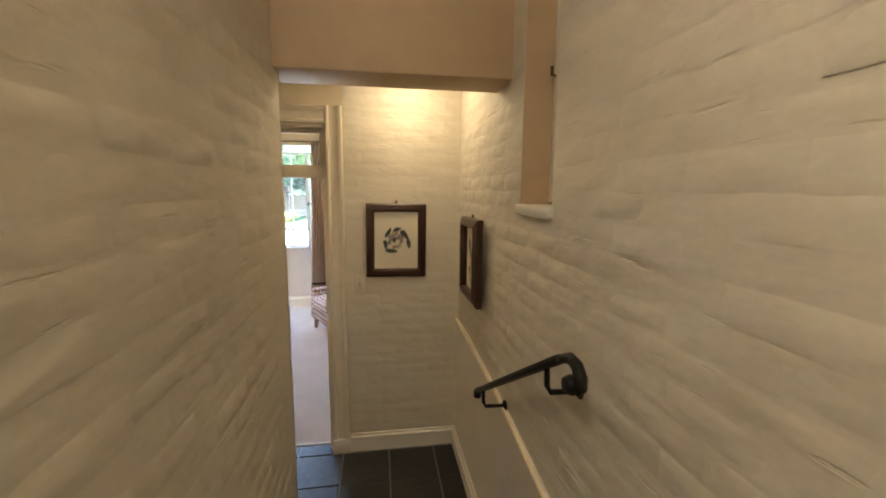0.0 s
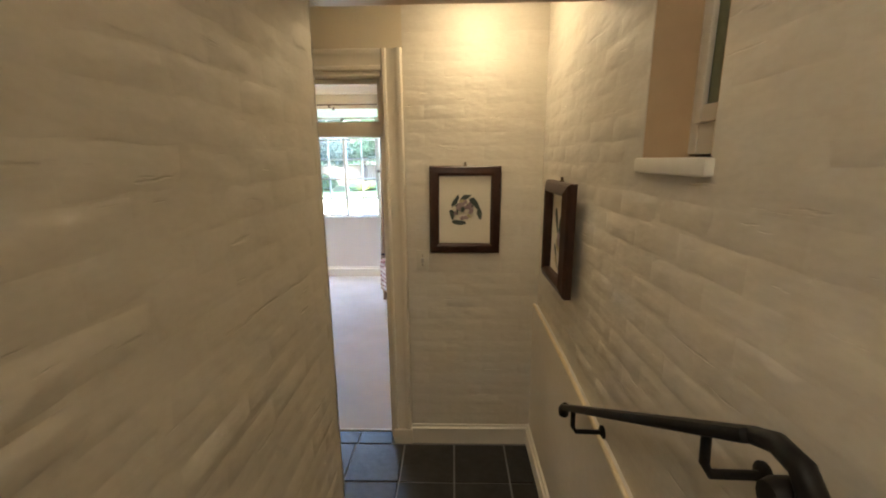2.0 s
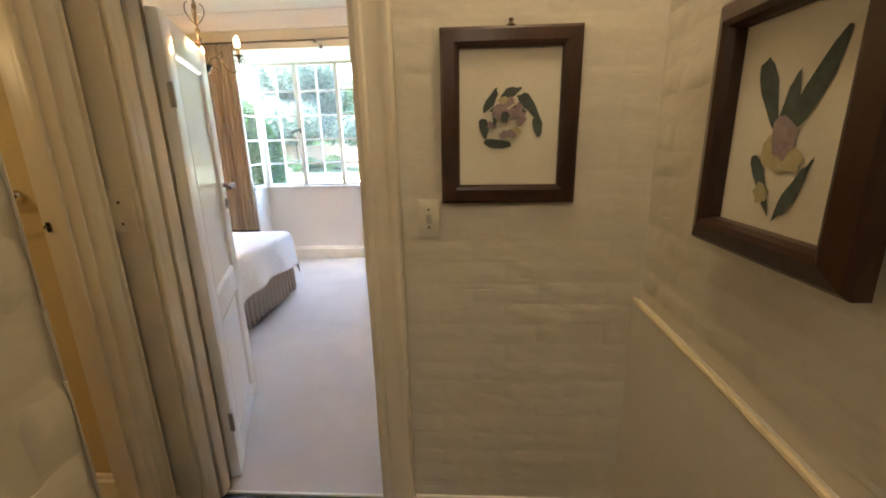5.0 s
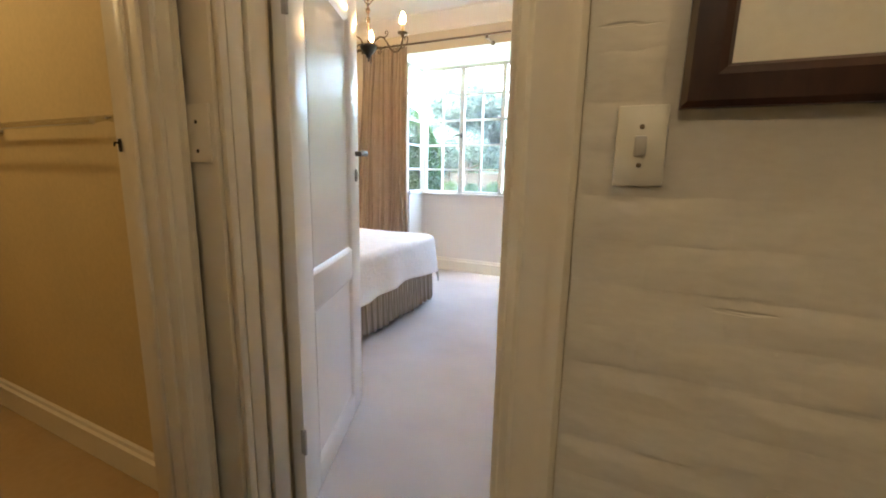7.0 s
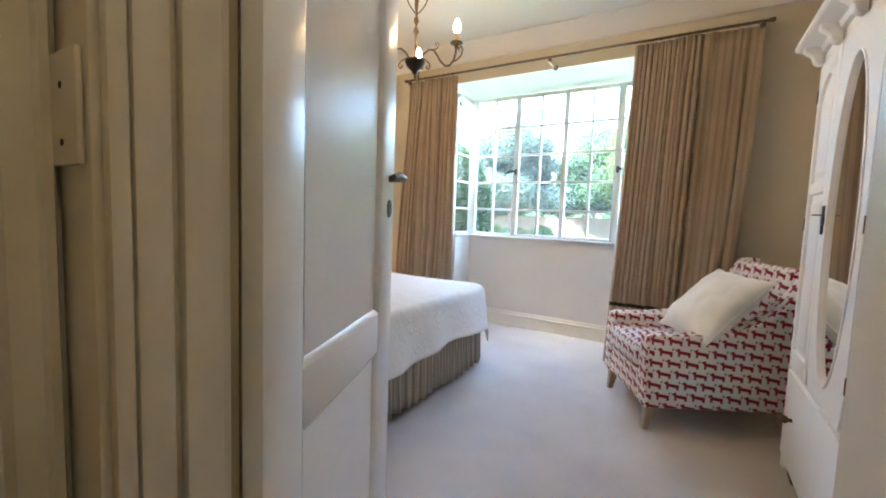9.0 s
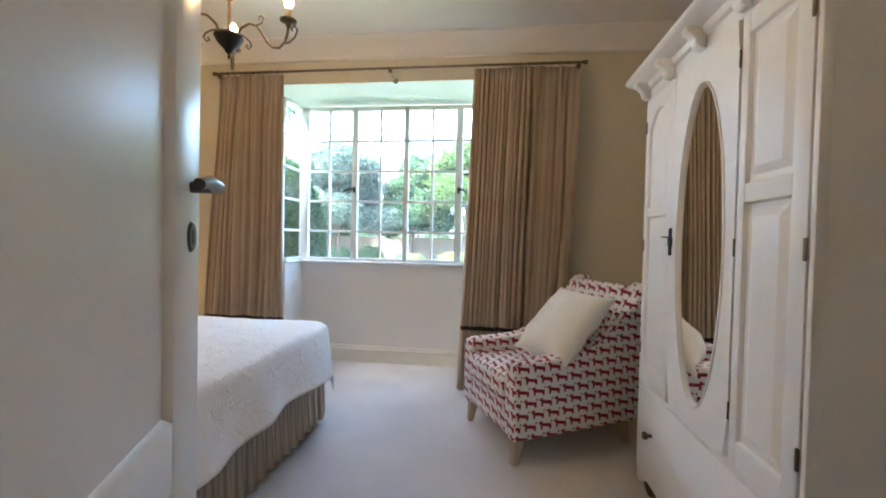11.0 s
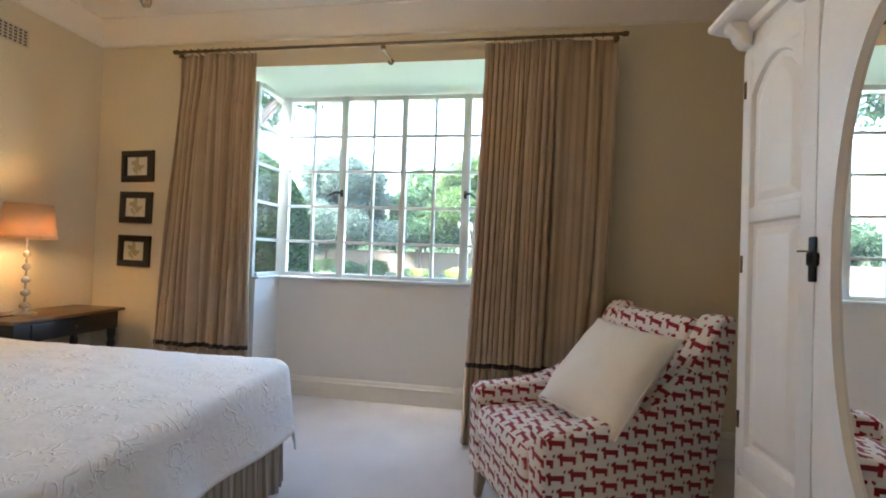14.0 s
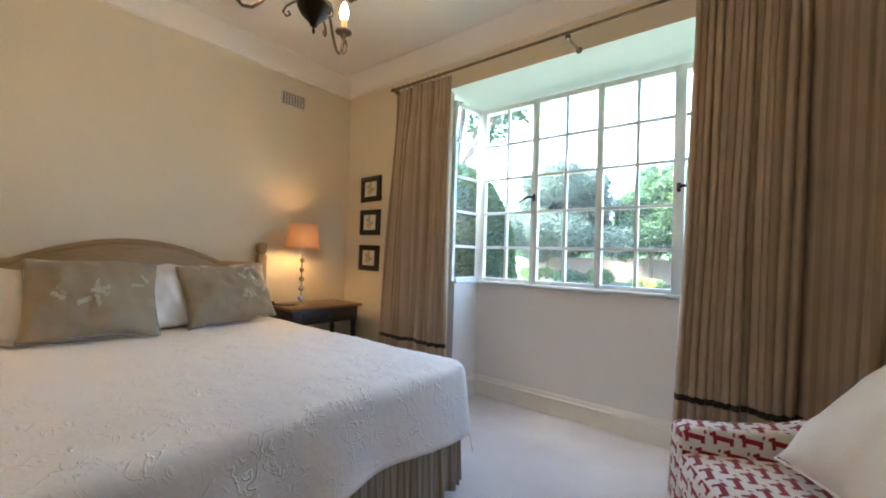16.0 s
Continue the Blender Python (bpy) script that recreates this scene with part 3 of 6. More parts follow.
def jamb_profile(bm, w, t):
    """Moulded board, w wide and t thick, as an outline (across, out)."""
    return [(0, 0), (0, t * 0.75), (w * 0.05, t), (w * 0.18, t), (w * 0.24, t * 0.62), (w * 0.62, t * 0.62), (w * 0.70, t * 0.95), (w * 0.80, t * 1.25), (w * 0.93, t * 1.25), (w, t * 0.8), (w, 0)]


def board(bm, w, t, length, m):
    """A moulded architrave board standing along z."""
    prism(bm, [(x, y) for x, y in jamb_profile(bm, w, t)], length, m @ Matrix.Rotation(radians(90), 4, "X") @ Matrix.Rotation(radians(180), 4, "X"))


# bedroom door frame
def moulded_upright(bm, w, t, z0, z1, m):
    k = jamb_profile(bm, w, t)
    t2 = bmesh.new()
    lo = [t2.verts.new((x, -y, z0)) for x, y in k]
    hi = [t2.verts.new((x, -y, z1)) for x, y in k]
    for i in range(len(k)):
        j = (i + 1) % len(k)
        t2.faces.new((lo[i], lo[j], hi[j], hi[i]))
    t2.faces.new(lo[::-1]), t2.faces.new(hi)
    join(bm, t2, m)


frame_1 = tagged(new("door_frame"), "cream painted timber door frame with fanlight bar", "door frame", kind="structure")
bm = B()
moulded_upright(bm, 0.115, 0.022, 0.11, 2.50, Matrix.Translation((0.42, -0.003, 0)))
part("architrave", bm, FRAME_PAINT, frame_1)
part("plinth_block", box(B(), 0.416, 0.54, -0.034, -0.002, 0.0, 0.112, 0.004), FRAME_PAINT, frame_1)
bm = B()
moulded_upright(bm, 0.115, 0.022, -0.395, 0.418, Matrix.Translation((0, -0.003, 2.385)) @ Matrix(((0, 0, 1, 0), (0, 1, 0, 0), (1, 0, 0, 0), (0, 0, 0, 1))))
part("architrave", bm, FRAME_PAINT, frame_1)
bm = B()
box(bm, 0.405, 0.43, -0.004, 0.198, 0, 2.40, 0.003)
box(bm, 0.388, 0.405, 0.045, 0.14, 0, 2.37, 0.004)
part("jamb", bm, FRAME_PAINT, frame_1)
bm = B()
box(bm, -0.40, -0.375, -0.004, 0.17, 0, 2.40, 0.003)
box(bm, -0.375, -0.352, -0.006, 0.020, 0, 2.38, 0.008)
box(bm, -0.375, -0.360, 0.026, 0.075, 0, 2.38, 0.006)
box(bm, -0.375, -0.352, 0.085, 0.145, 0, 2.38, 0.006)
part("jamb", bm, FRAME_PAINT, frame_1)
part("strip", box(B(), -0.488, -0.376, -0.016, -0.001, 0, 2.5, 0.003), FRAME_PAINT, frame_1)
part("head", box(B(), -0.40, 0.43, -0.004, 0.198, 2.36, 2.386, 0.003), FRAME_PAINT, frame_1)
part("transom_bar", box(B(), -0.374, 0.404, 0.03, 0.15, 2.03, 2.115, 0.006), FRAME_PAINT, frame_1)
bm = B()
box(bm, -0.374, -0.34, 0.08, 0.12, 2.115, 2.36, 0.003)
box(bm, 0.372, 0.404, 0.08, 0.12, 2.115, 2.36, 0.003)
box(bm, -0.34, 0.372, 0.08, 0.12, 2.33, 2.36, 0.003)
part("fanlight_frame", bm, FRAME_PAINT, frame_1)
p = part("fanlight_pane", box(B(), -0.345, 0.376, 0.098, 0.101, 2.11, 2.335), GLASS, frame_1)
p.visible_shadow = False
bm = B()
moulded_upright(bm, 0.10, 0.02, 0.0, 2.5, Matrix.Translation((0.42, 0.203, 0)) @ Matrix.Diagonal((1, -1, 1, 1)))
moulded_upright(bm, 0.10, 0.02, 0.0, 2.5, Matrix.Translation((-0.39, 0.203, 0)) @ Matrix.Diagonal((-1, -1, 1, 1)))
part("architrave_inside", bm, FRAME_PAINT, frame_1)
# striking plate screwed to the strip
plate = thing("strike_plate", "cream painted metal plate with two screws on door frame", "plate", pose(-0.437, -0.018, 1.33))
part("plate_body", box(B(), -0.05, 0.05, -0.008, 0.0, -0.075, 0.075, 0.003), FRAME_PAINT, plate)
for z in (-0.045, 0.03):
    part("screw", lathe(B(), [(0, 0.0015), (0.005, 0.001), (0.005, 0)], 10, Matrix.Translation((0.0, -0.008, z)) @ Matrix.Rotation(radians(90), 4, "X")), BLACK_IRON, plate)
setting("trim_threshold", box(B(), -0.375, 0.405, 0.108, 0.122, -0.004, 0.006, 0.002), WHITE_GLOSS, "pale threshold strip between slate and carpet")

# bathroom door frame, facing the landing
frame_2 = tagged(new("door_frame_bathroom"), "cream painted moulded timber frame of the bathroom door", "door frame", kind="structure")
bm = B()
moulded_upright(bm, 0.085, 0.026, 0.0, 2.15, Matrix.Translation((-0.498, -0.022, 0)) @ Matrix.Rotation(radians(-90), 4, "Z") @ Matrix.Diagonal((1, -1, 1, 1)))
part("architrave", bm, FRAME_PAINT, frame_2)
bm = B()
box(bm, -0.635, -0.49, -0.117, -0.105, 0, 2.05, 0.004)
box(bm, -0.575, -0.535, -0.127, -0.116, 0, 2.05, 0.004)
part("jamb", bm, FRAME_PAINT, frame_2)
part("plinth_block", box(B(), -0.498, -0.46, -0.11, -0.02, 0, 0.12, 0.004), FRAME_PAINT, frame_2)
latch = thing("latch_keep", "dark metal latch keep on the bathroom door jamb", "latch", pose(-0.612, -0.121, 1.295) @ Matrix.Scale(0.55, 4))
part("keep_plate", box(B(), -0.012, 0.012, 0, 0.004, -0.03, 0.03, 0.001), BLACK_IRON, latch)
part("keep_hook", tube(B(), [(0, 0.002, 0.01), (0.0, -0.02, 0.012), (0.004, -0.024, -0.005)], 0.004, 8), BLACK_IRON, latch)

# ---------------- stair things ----------------
def picture(name, label, w, h, m, petals, seed, frame_w=0.058, mat=DARK_WOOD, depth=0.03, group=""):
    """A framed print hung on a wall: x across, z up, front towards -y."""
    rnd = random.Random(seed)
    ob = thing(name, label, "picture", m, group)
    prof = [(0, 0), (0, -depth * 0.55), (frame_w * 0.15, -depth * 0.75), (frame_w * 0.72, -depth), (frame_w * 0.9, -depth * 0.9), (frame_w, -depth * 0.6), (frame_w, 0)]
    bm = B()
    corners = [(-w / 2, -h / 2, 1, 1), (w / 2, -h / 2, -1, 1), (w / 2, h / 2, -1, -1), (-w / 2, h / 2, 1, -1)]
    rings = [[bm.verts.new((x + sx * o, d, z + sz * o)) for o, d in prof] for x, z, sx, sz in corners]
    for i in range(4):
        a, b = rings[i], rings[(i + 1) % 4]
        for k in range(len(prof)):
            q = (k + 1) % len(prof)
            bm.faces.new((a[k], a[q], b[q], b[k]))
    part("frame", bm, mat, ob, limit=0.35)
    part("paper", box(B(), -w / 2 + frame_w * 0.8, w / 2 - frame_w * 0.8, -0.008, -0.002, -h / 2 + frame_w * 0.8, h / 2 - frame_w * 0.8), PAPER, ob)
    for k, (kind, cx, cz, rx, rz, turn) in enumerate(petals):
        bm, t = B(), bmesh.new()
        vs = []
        for i in range(14):
            q = 2 * math.pi * i / 14
            r = 1 + 0.18 * rnd.uniform(-1, 1)
            vs.append(t.verts.new((rx * r * math.cos(q), -0.0095 - 0.0004 * k, rz * r * math.sin(q) * (1 - 0.35 * math.cos(q)))))
        t.faces.new(vs)
        join(bm, t, Matrix.Translation((cx, 0, cz)) @ Matrix.Rotation(radians(turn), 4, "Y"))
        part("printed_" + kind, bm, {"leaf": INK_LEAF, "petal": INK_PETAL, "pale": INK_PALE}[kind], ob)
    return ob


rnd = random.Random(14)
spray = [("leaf", -0.055, 0.055, 0.04, 0.013, -60), ("leaf", 0.005, 0.075, 0.035, 0.014, -20), ("leaf", 0.06, 0.04, 0.045, 0.018, 50), ("leaf", 0.088, -0.025, 0.036, 0.013, 80), ("leaf", -0.03, -0.075, 0.045, 0.014, 5), ("leaf", -0.075, -0.03, 0.035, 0.012, 80)]
for k in range(22):
    q, r = rnd.uniform(0, 6.28), 0.06 * math.sqrt(rnd.random())
    spray.append((("petal", "petal", "leaf", "pale", "petal")[k % 5], r * math.cos(q) - 0.005, r * math.sin(q) - 0.005, rnd.uniform(0.014, 0.026), rnd.uniform(0.006, 0.013), rnd.uniform(0, 180)))
pic_a = picture("flower_print", "dark wood framed flower print on painted brick wall", 0.42, 0.518, pose(0.889, -0.018, 1.599, 0, 0.4, 0), spray, 1)
part("hook", lathe(B(), [(0.006, 0), (0.012, 0.006), (0.005, 0.014), (0.008, 0.022), (0, 0.026)], 10, Matrix.Translation((0, -0.01, 0.256))), BRONZE, pic_a, "small brass hanging ring")
tulip = [("leaf", -0.05, 0.05, 0.075, 0.02, 65), ("leaf", 0.05, 0.06, 0.08, 0.02, -60), ("leaf", 0.0, 0.02, 0.07, 0.02, -85), ("pale", 0.0, -0.05, 0.05, 0.03, 20), ("petal", 0.0, -0.02, 0.03, 0.035, -20), ("leaf", -0.04, -0.1, 0.06, 0.012, 60), ("leaf", 0.04, -0.11, 0.06, 0.012, -60), ("pale", -0.03, -0.12, 0.02, 0.02, 0)]
pic_b = picture("flower_print", "dark wood framed tulip print on stair wall", 0.41, 0.489, pose(1.318, -0.591, 1.550, 0, 0, -90), tulip, 2, depth=0.05)
part("hook", lathe(B(), [(0.006, 0), (0.012, 0.006), (0.005, 0.014), (0.008, 0.022), (0, 0.026)], 10, Matrix.Translation((0, -0.01, 0.24))), BRONZE, pic_b, "small brass hanging ring")

switch = thing("light_switch", "cream plastic light switch plate with two screws", "light switch", pose(0.63, -0.008, 1.288))
part("plate", box(B(), -0.037, 0.037, -0.009, 0.0, -0.063, 0.063, 0.003), PLASTIC, switch)
part("rocker", box(B(), -0.009, 0.009, -0.016, -0.006, -0.016, 0.016, 0.003), ROCKER, switch)
for z in (-0.03, 0.03):
    part("screw", lathe(B(), [(0, 0.002), (0.004, 0.001), (0.004, -0.001)], 10, Matrix.Translation((0, -0.009, z)) @ Matrix.Rotation(radians(90), 4, "X")), BRONZE, switch)

# handrail of black iron on the right wall
rail = thing("handrail", "black wrought iron stair handrail on wall brackets", "handrail")
bm = B()
lo, hi = Vector((1.237, -1.085, 0.988)), Vector((1.243, -1.946, 1.518))
t = bmesh.new()
d = (hi - lo)
pitch = math.atan2(d.z, -d.y)
box(t, -0.021, 0.021, -d.length / 2, d.length / 2, -0.012, 0.011, 0.008)
join(bm, t, Matrix.Translation((lo + hi) / 2) @ Matrix.Rotation(-pitch, 4, "X"))
part("bar", bm, BLACK_IRON, rail)
bm = B()
pts = [hi + Vector((0, 0.01, -0.007)), hi + Vector((0, -0.035, 0.014)), hi + Vector((0, -0.075, 0.010)), hi + Vector((0, -0.095, -0.012)), hi + Vector((0, -0.098, -0.038)), hi + Vector((0, -0.088, -0.056))]
tube(bm, pts, [0.013, 0.015, 0.016, 0.017, 0.016, 0.010], 12)
lathe(bm, [(0, -0.028), (0.02, -0.024), (0.026, -0.01), (0.026, 0.01), (0.02, 0.024), (0, 0.028)], 18, Matrix.Translation(hi + Vector((0, -0.062, -0.045))) @ Matrix.Rotation(radians(90), 4, "Y"))
part("scroll_end", bm, BLACK_IRON, rail)
bm = B()
tube(bm, [lo, lo + Vector((0, 0.02, -0.02)), lo + Vector((0, 0.022, -0.045))], [0.018, 0.02, 0.018], 10)
part("scroll_end", bm, BLACK_IRON, rail)
for q in (lo + Vector((0, -0.09, 0.05)), hi + Vector((0, 0.10, -0.065))):
    bm = B()
    tube(bm, [q, q + Vector((0, -0.005, -0.06)), q + Vector((0.012, -0.005, -0.082)), q + Vector((0.112, -0.005, -0.085))], 0.0085, 10)
    lathe(bm, [(0, -0.004), (0.024, -0.004), (0.024, 0.003), (0.012, 0.009), (0, 0.01)], 16, Matrix.Translation(q + Vector((0.104, -0.005, -0.085))) @ Matrix.Rotation(radians(-90), 4, "Y"))
    part("bracket", bm, BLACK_IRON, rail)

# window niche in the stair wall
setting("window_niche_lining", box(box(box(B(), 1.52, 1.55, -1.60, -1.25, 1.85, 3.02), 1.352, 1.52, -1.273, -1.2685, 1.88, 3.0), 1.352, 1.52, -1.5845, -1.58, 1.88, 3.0), BEAM_PAINT, "painted reveal of the small stair window")
setting("window_sill_stair", box(B(), 1.328, 1.52, -1.60, -1.266, 1.858, 1.898, 0.008), TRIM_PAINT, "cream painted sill of the small stair window")
win_2 = tagged(new("window_2"), "small cream timber stair window with green obscured glass", "window", kind="structure")
bm = B()
box(bm, 1.473, 1.513, -1.305, -1.267, 1.906, 2.980, 0.004)
box(bm, 1.473, 1.513, -1.564, -1.520, 1.906, 2.980, 0.004)
box(bm, 1.476, 1.510, -1.520, -1.305, 1.906, 1.990, 0.004)
box(bm, 1.476, 1.510, -1.520, -1.305, 2.940, 2.980, 0.004)
part("window_frame", bm, TRIM_PAINT, win_2)
bm = B()
box(bm, 1.458, 1.472, -1.338, -1.304, 1.985, 2.950, 0.004)
box(bm, 1.458, 1.472, -1.520, -1.485, 1.985, 2.950, 0.004)
box(bm, 1.460, 1.486, -1.485, -1.338, 1.987, 2.030, 0.004)
box(bm, 1.460, 1.486, -1.485, -1.338, 2.900, 2.948, 0.004)
part("sash", bm, TRIM_PAINT, win_2)
part("pane", box(B(), 1.478, 1.484, -1.490, -1.330, 2.020, 2.910), NICHE_GLASS, win_2)
part("catch", tube(B(), [(1.458, -1.32, 2.4), (1.438, -1.33, 2.4), (1.433, -1.34, 2.43)], 0.006, 8), BRONZE, win_2)


def ceiling_lamp(x, y, z):
    ob = thing("ceiling_light", "round lit ceiling light with frosted glass diffuser", "ceiling light", pose(x, y, z))
    part("base", lathe(B(), [(0, 0), (0.12, 0), (0.12, -0.02), (0.11, -0.025), (0, -0.025)], 24), TRIM_PAINT, ob)
    part("diffuser", lathe(B(), [(0.105, -0.025), (0.1, -0.05), (0.07, -0.07), (0, -0.08)], 24), LANDING_GLOW, ob)
    return ob


ceiling_lamp(0.95, -0.36, 2.72)
# unseen fixture added over the stairs to go with the added bulb
ceiling_lamp(0.50, -3.3, 3.30)

# ---------------- bathroom things seen through its doorway ----------------
rail_2 = thing("towel_rail", "chrome double towel rail on bathroom wall", "towel rail", pose(-0.85, 0.056, 1.37))
for y, z in ((-0.06, 0.02), (-0.12, 0.0)):
    part("rod", tube(B(), [(-1.0, y, z), (0.0, y, z)], 0.008, 10), CHROME, rail_2)
for x in (-0.96, -0.04):
    bm = tube(B(), [(x, 0, 0.01), (x, -0.06, 0.02), (x, -0.12, 0.0)], 0.009, 10)
    lathe(bm, [(0, 0.012), (0.022, 0.01), (0.024, 0)], 16, Matrix.Translation((x, 0, 0.01)) @ Matrix.Rotation(radians(90), 4, "X"))
    part("arm", bm, CHROME, rail_2)
mir = thing("bathroom_mirror", "dark framed bathroom mirror on yellow wall", "mirror", pose(-2.35, 0.056, 1.75))
bm = B()
for x0, x1, z0, z1 in ((-0.32, -0.27, -0.45, 0.45), (0.27, 0.32, -0.45, 0.45), (-0.27, 0.27, -0.45, -0.40), (-0.27, 0.27, 0.40, 0.45)):
    box(bm, x0, x1, -0.03, 0, z0, z1, 0.004)
part("frame", bm, BLACK_FRAME, mir)
part("glass", box(B(), -0.28, 0.28, -0.012, -0.006, -0.41, 0.41), MIRROR, mir)
van = thing("vanity_unit", "cream bathroom vanity unit with stone top", "vanity", pose(-2.75, -0.35, 0))
part("cabinet_body", box(B(), -0.42, 0.42, -0.3, 0.39, 0.1, 0.84, 0.006), BATH_WALL, van)
part("plinth", box(B(), -0.40, 0.38, -0.26, 0.39, 0.0, 0.1), BATH_FLOOR, van)
part("countertop", box(B(), -0.45, 0.46, -0.33, 0.40, 0.84, 0.88, 0.008), TRIM_PAINT, van)

# ---------------- bay window ----------------
win_1 = tagged(new("window_1"), "white steel framed bay window with small panes", "window", kind="structure")
X0, X1, YW, Z0, Z1 = -1.955, 0.175, 4.06, 1.0, 2.53
XS = [-1.915, -1.388, -0.868, -0.35, 0.165]
PITCH = 0.298
HALF = [0.046, 0.030, 0.024, 0.034, 0.045]


bm = B()
for x in XS[:]:
    wid = HALF[XS.index(x)]
    box(bm, x - wid, x + wid, YW - 0.022, YW + 0.022, Z0, Z1, 0.004)
for a, b in zip(XS, XS[1:]):
    wa, wb = HALF[XS.index(a)], HALF[XS.index(b)]
    if b - wb > a + wa + 0.02:
        box(bm, a + wa - 0.003, b - wb + 0.003, YW - 0.019, YW + 0.019, Z0 + 0.001, Z0 + 0.035, 0.004)
        box(bm, a + wa - 0.003, b - wb + 0.003, YW - 0.019, YW + 0.019, Z1 - 0.04, Z1 - 0.001, 0.004)
box(bm, -1.995, -1.955, 3.70, 3.735, Z0, Z1, 0.003)
box(bm, 0.155, 0.195, 3.70, 3.735, Z0, Z1, 0.003)
for x in (X0, X1):
    box(bm, x - 0.02, x + 0.02, 3.735, YW - 0.022, Z0, Z0 + 0.035, 0.003)
    box(bm, x - 0.02, x + 0.02, 3.735, YW - 0.022, Z1 - 0.04, Z1, 0.003)
part("window_frame", bm, STEEL_WINDOW, win_1)
ROWS = [1.0 + 0.0 + PITCH * k for k in range(1, 5)]
for k in range(len(XS) - 1):
    a, b = XS[k], XS[k + 1]
    if b - a > 0.3:
        xm = (a + b) / 2
        part("glazing_bar", box(B(), xm - 0.0115, xm + 0.0115, YW - 0.016, YW + 0.016, Z0 + 0.03, Z1 - 0.035, 0.003), STEEL_WINDOW, win_1)
    for z in ROWS:
        part("glazing_bar", box(B(), a + 0.02, b - 0.02, YW - 0.014, YW + 0.014, z - 0.0115, z + 0.0115, 0.003), STEEL_WINDOW, win_1)
for x in (X0, X1):
    for z in ROWS:
        part("glazing_bar", box(B(), x - 0.012, x + 0.012, 3.73, YW - 0.02, z - 0.0115, z + 0.0115, 0.003), STEEL_WINDOW, win_1)
for k in range(len(XS) - 1):
    a, b = XS[k], XS[k + 1]
    cols = ((a, (a + b) / 2), ((a + b) / 2, b)) if b - a > 0.3 else ((a, b),)
    for c0, c1 in cols:
        for z0, z1 in zip([Z0 + 0.02] + ROWS, ROWS + [Z1 - 0.02]):
            p = part("pane", box(B(), c0, c1, YW - 0.002, YW + 0.002, z0, z1), GLASS, win_1)
            p.visible_shadow = False
for x in (X0, X1):
    for z0, z1 in zip([Z0 + 0.02] + ROWS, ROWS + [Z1 - 0.02]):
        p = part("pane", box(B(), x - 0.002, x + 0.002, 3.72, YW, z0, z1), GLASS, win_1)
        p.visible_shadow = False
part("window_sill", box(box(box(B(), X0 + 0.001, X1 - 0.001, 4.0, 4.10, 0.982, 1.004, 0.005), -1.99, -1.90, 3.703, 4.045, 0.986, 1.004, 0.005), 0.15, 0.24, 3.703, 4.045, 0.986, 1.004, 0.005), STEEL_WINDOW, win_1)
for x, s in ((XS[1], -1), (XS[3], 1)):
    z = 1.71
    bm = tube(B(), [(x, YW - 0.02, z), (x + s * 0.015, YW - 0.05, z + 0.005), (x + s * 0.05, YW - 0.055, z + 0.004), (x + s * 0.115, YW - 0.05, z - 0.03 * (1 if s < 0 else 2))], [0.014, 0.012, 0.011, 0.008], 8)
    box(bm, x - 0.012, x + 0.012, YW - 0.03, YW - 0.02, z - 0.03, z + 0.03, 0.003)
    part("window_handle", bm, BLACK_IRON, win_1, "dark iron casement fastener")


# ---------------- curtains ----------------
def curtain_sheet(bm, x_top, x_bot, y0, z_top, z_bot, folds, amp, seed, tight, za=None, zb=None, off=0.0, nv=30):
    """Pleated cloth: the share `tight` of its width holds most folds, the rest hangs flatter."""
    o = seed * 7.3
    za, zb = za if za is not None else z_top, zb if zb is not None else z_bot

    def f(u, v):
        z = za + (zb - za) * v
        w = (z_top - z) / (z_top - z_bot)
        x = (x_top[0] + (x_bot[0] - x_top[0]) * w) * (1 - u) + (x_top[1] + (x_bot[1] - x_top[1]) * w) * u
        busy = folds * 0.78
        g = busy * u / tight if u < tight else busy + (folds - busy) * (u - tight) / (1 - tight)
        g += 0.45 * noise.noise(Vector((u * 7, w * 1.1, o))) + 0.12 * noise.noise(Vector((u * 19, w * 2.5, o + 9)))
        k = noise.noise(Vector((g * 0.55, 0.3 * w, o + 4)))
        flat = 1.0 if u < tight else 0.62
        head = min(1.0, 0.35 + max(0.0, w - 0.05) * 5.5)
        a = amp * (0.75 + 0.9 * k) * head * flat
        s = math.sin(2 * math.pi * g)
        y = y0 + a * (s + 0.22 * math.sin(4 * math.pi * g + 5 * k)) + 0.010 * math.sin(4 * w + 9 * u)
        if w < 0.1:
            y -= 0.022 * max(0.0, math.cos(2 * math.pi * g / 1.5)) ** 8 * (1 - w / 0.1)
        x += 0.35 * a * math.cos(2 * math.pi * g) + 0.012 * w * math.sin(7 * u + 3 * w + o)
        return (x, y + off, z)

    length = abs(x_bot[1] - x_bot[0]) * 1.9
    sheet(bm, f, folds * 16, nv, lambda u, v: (u * length, (za + (zb - za) * v)))


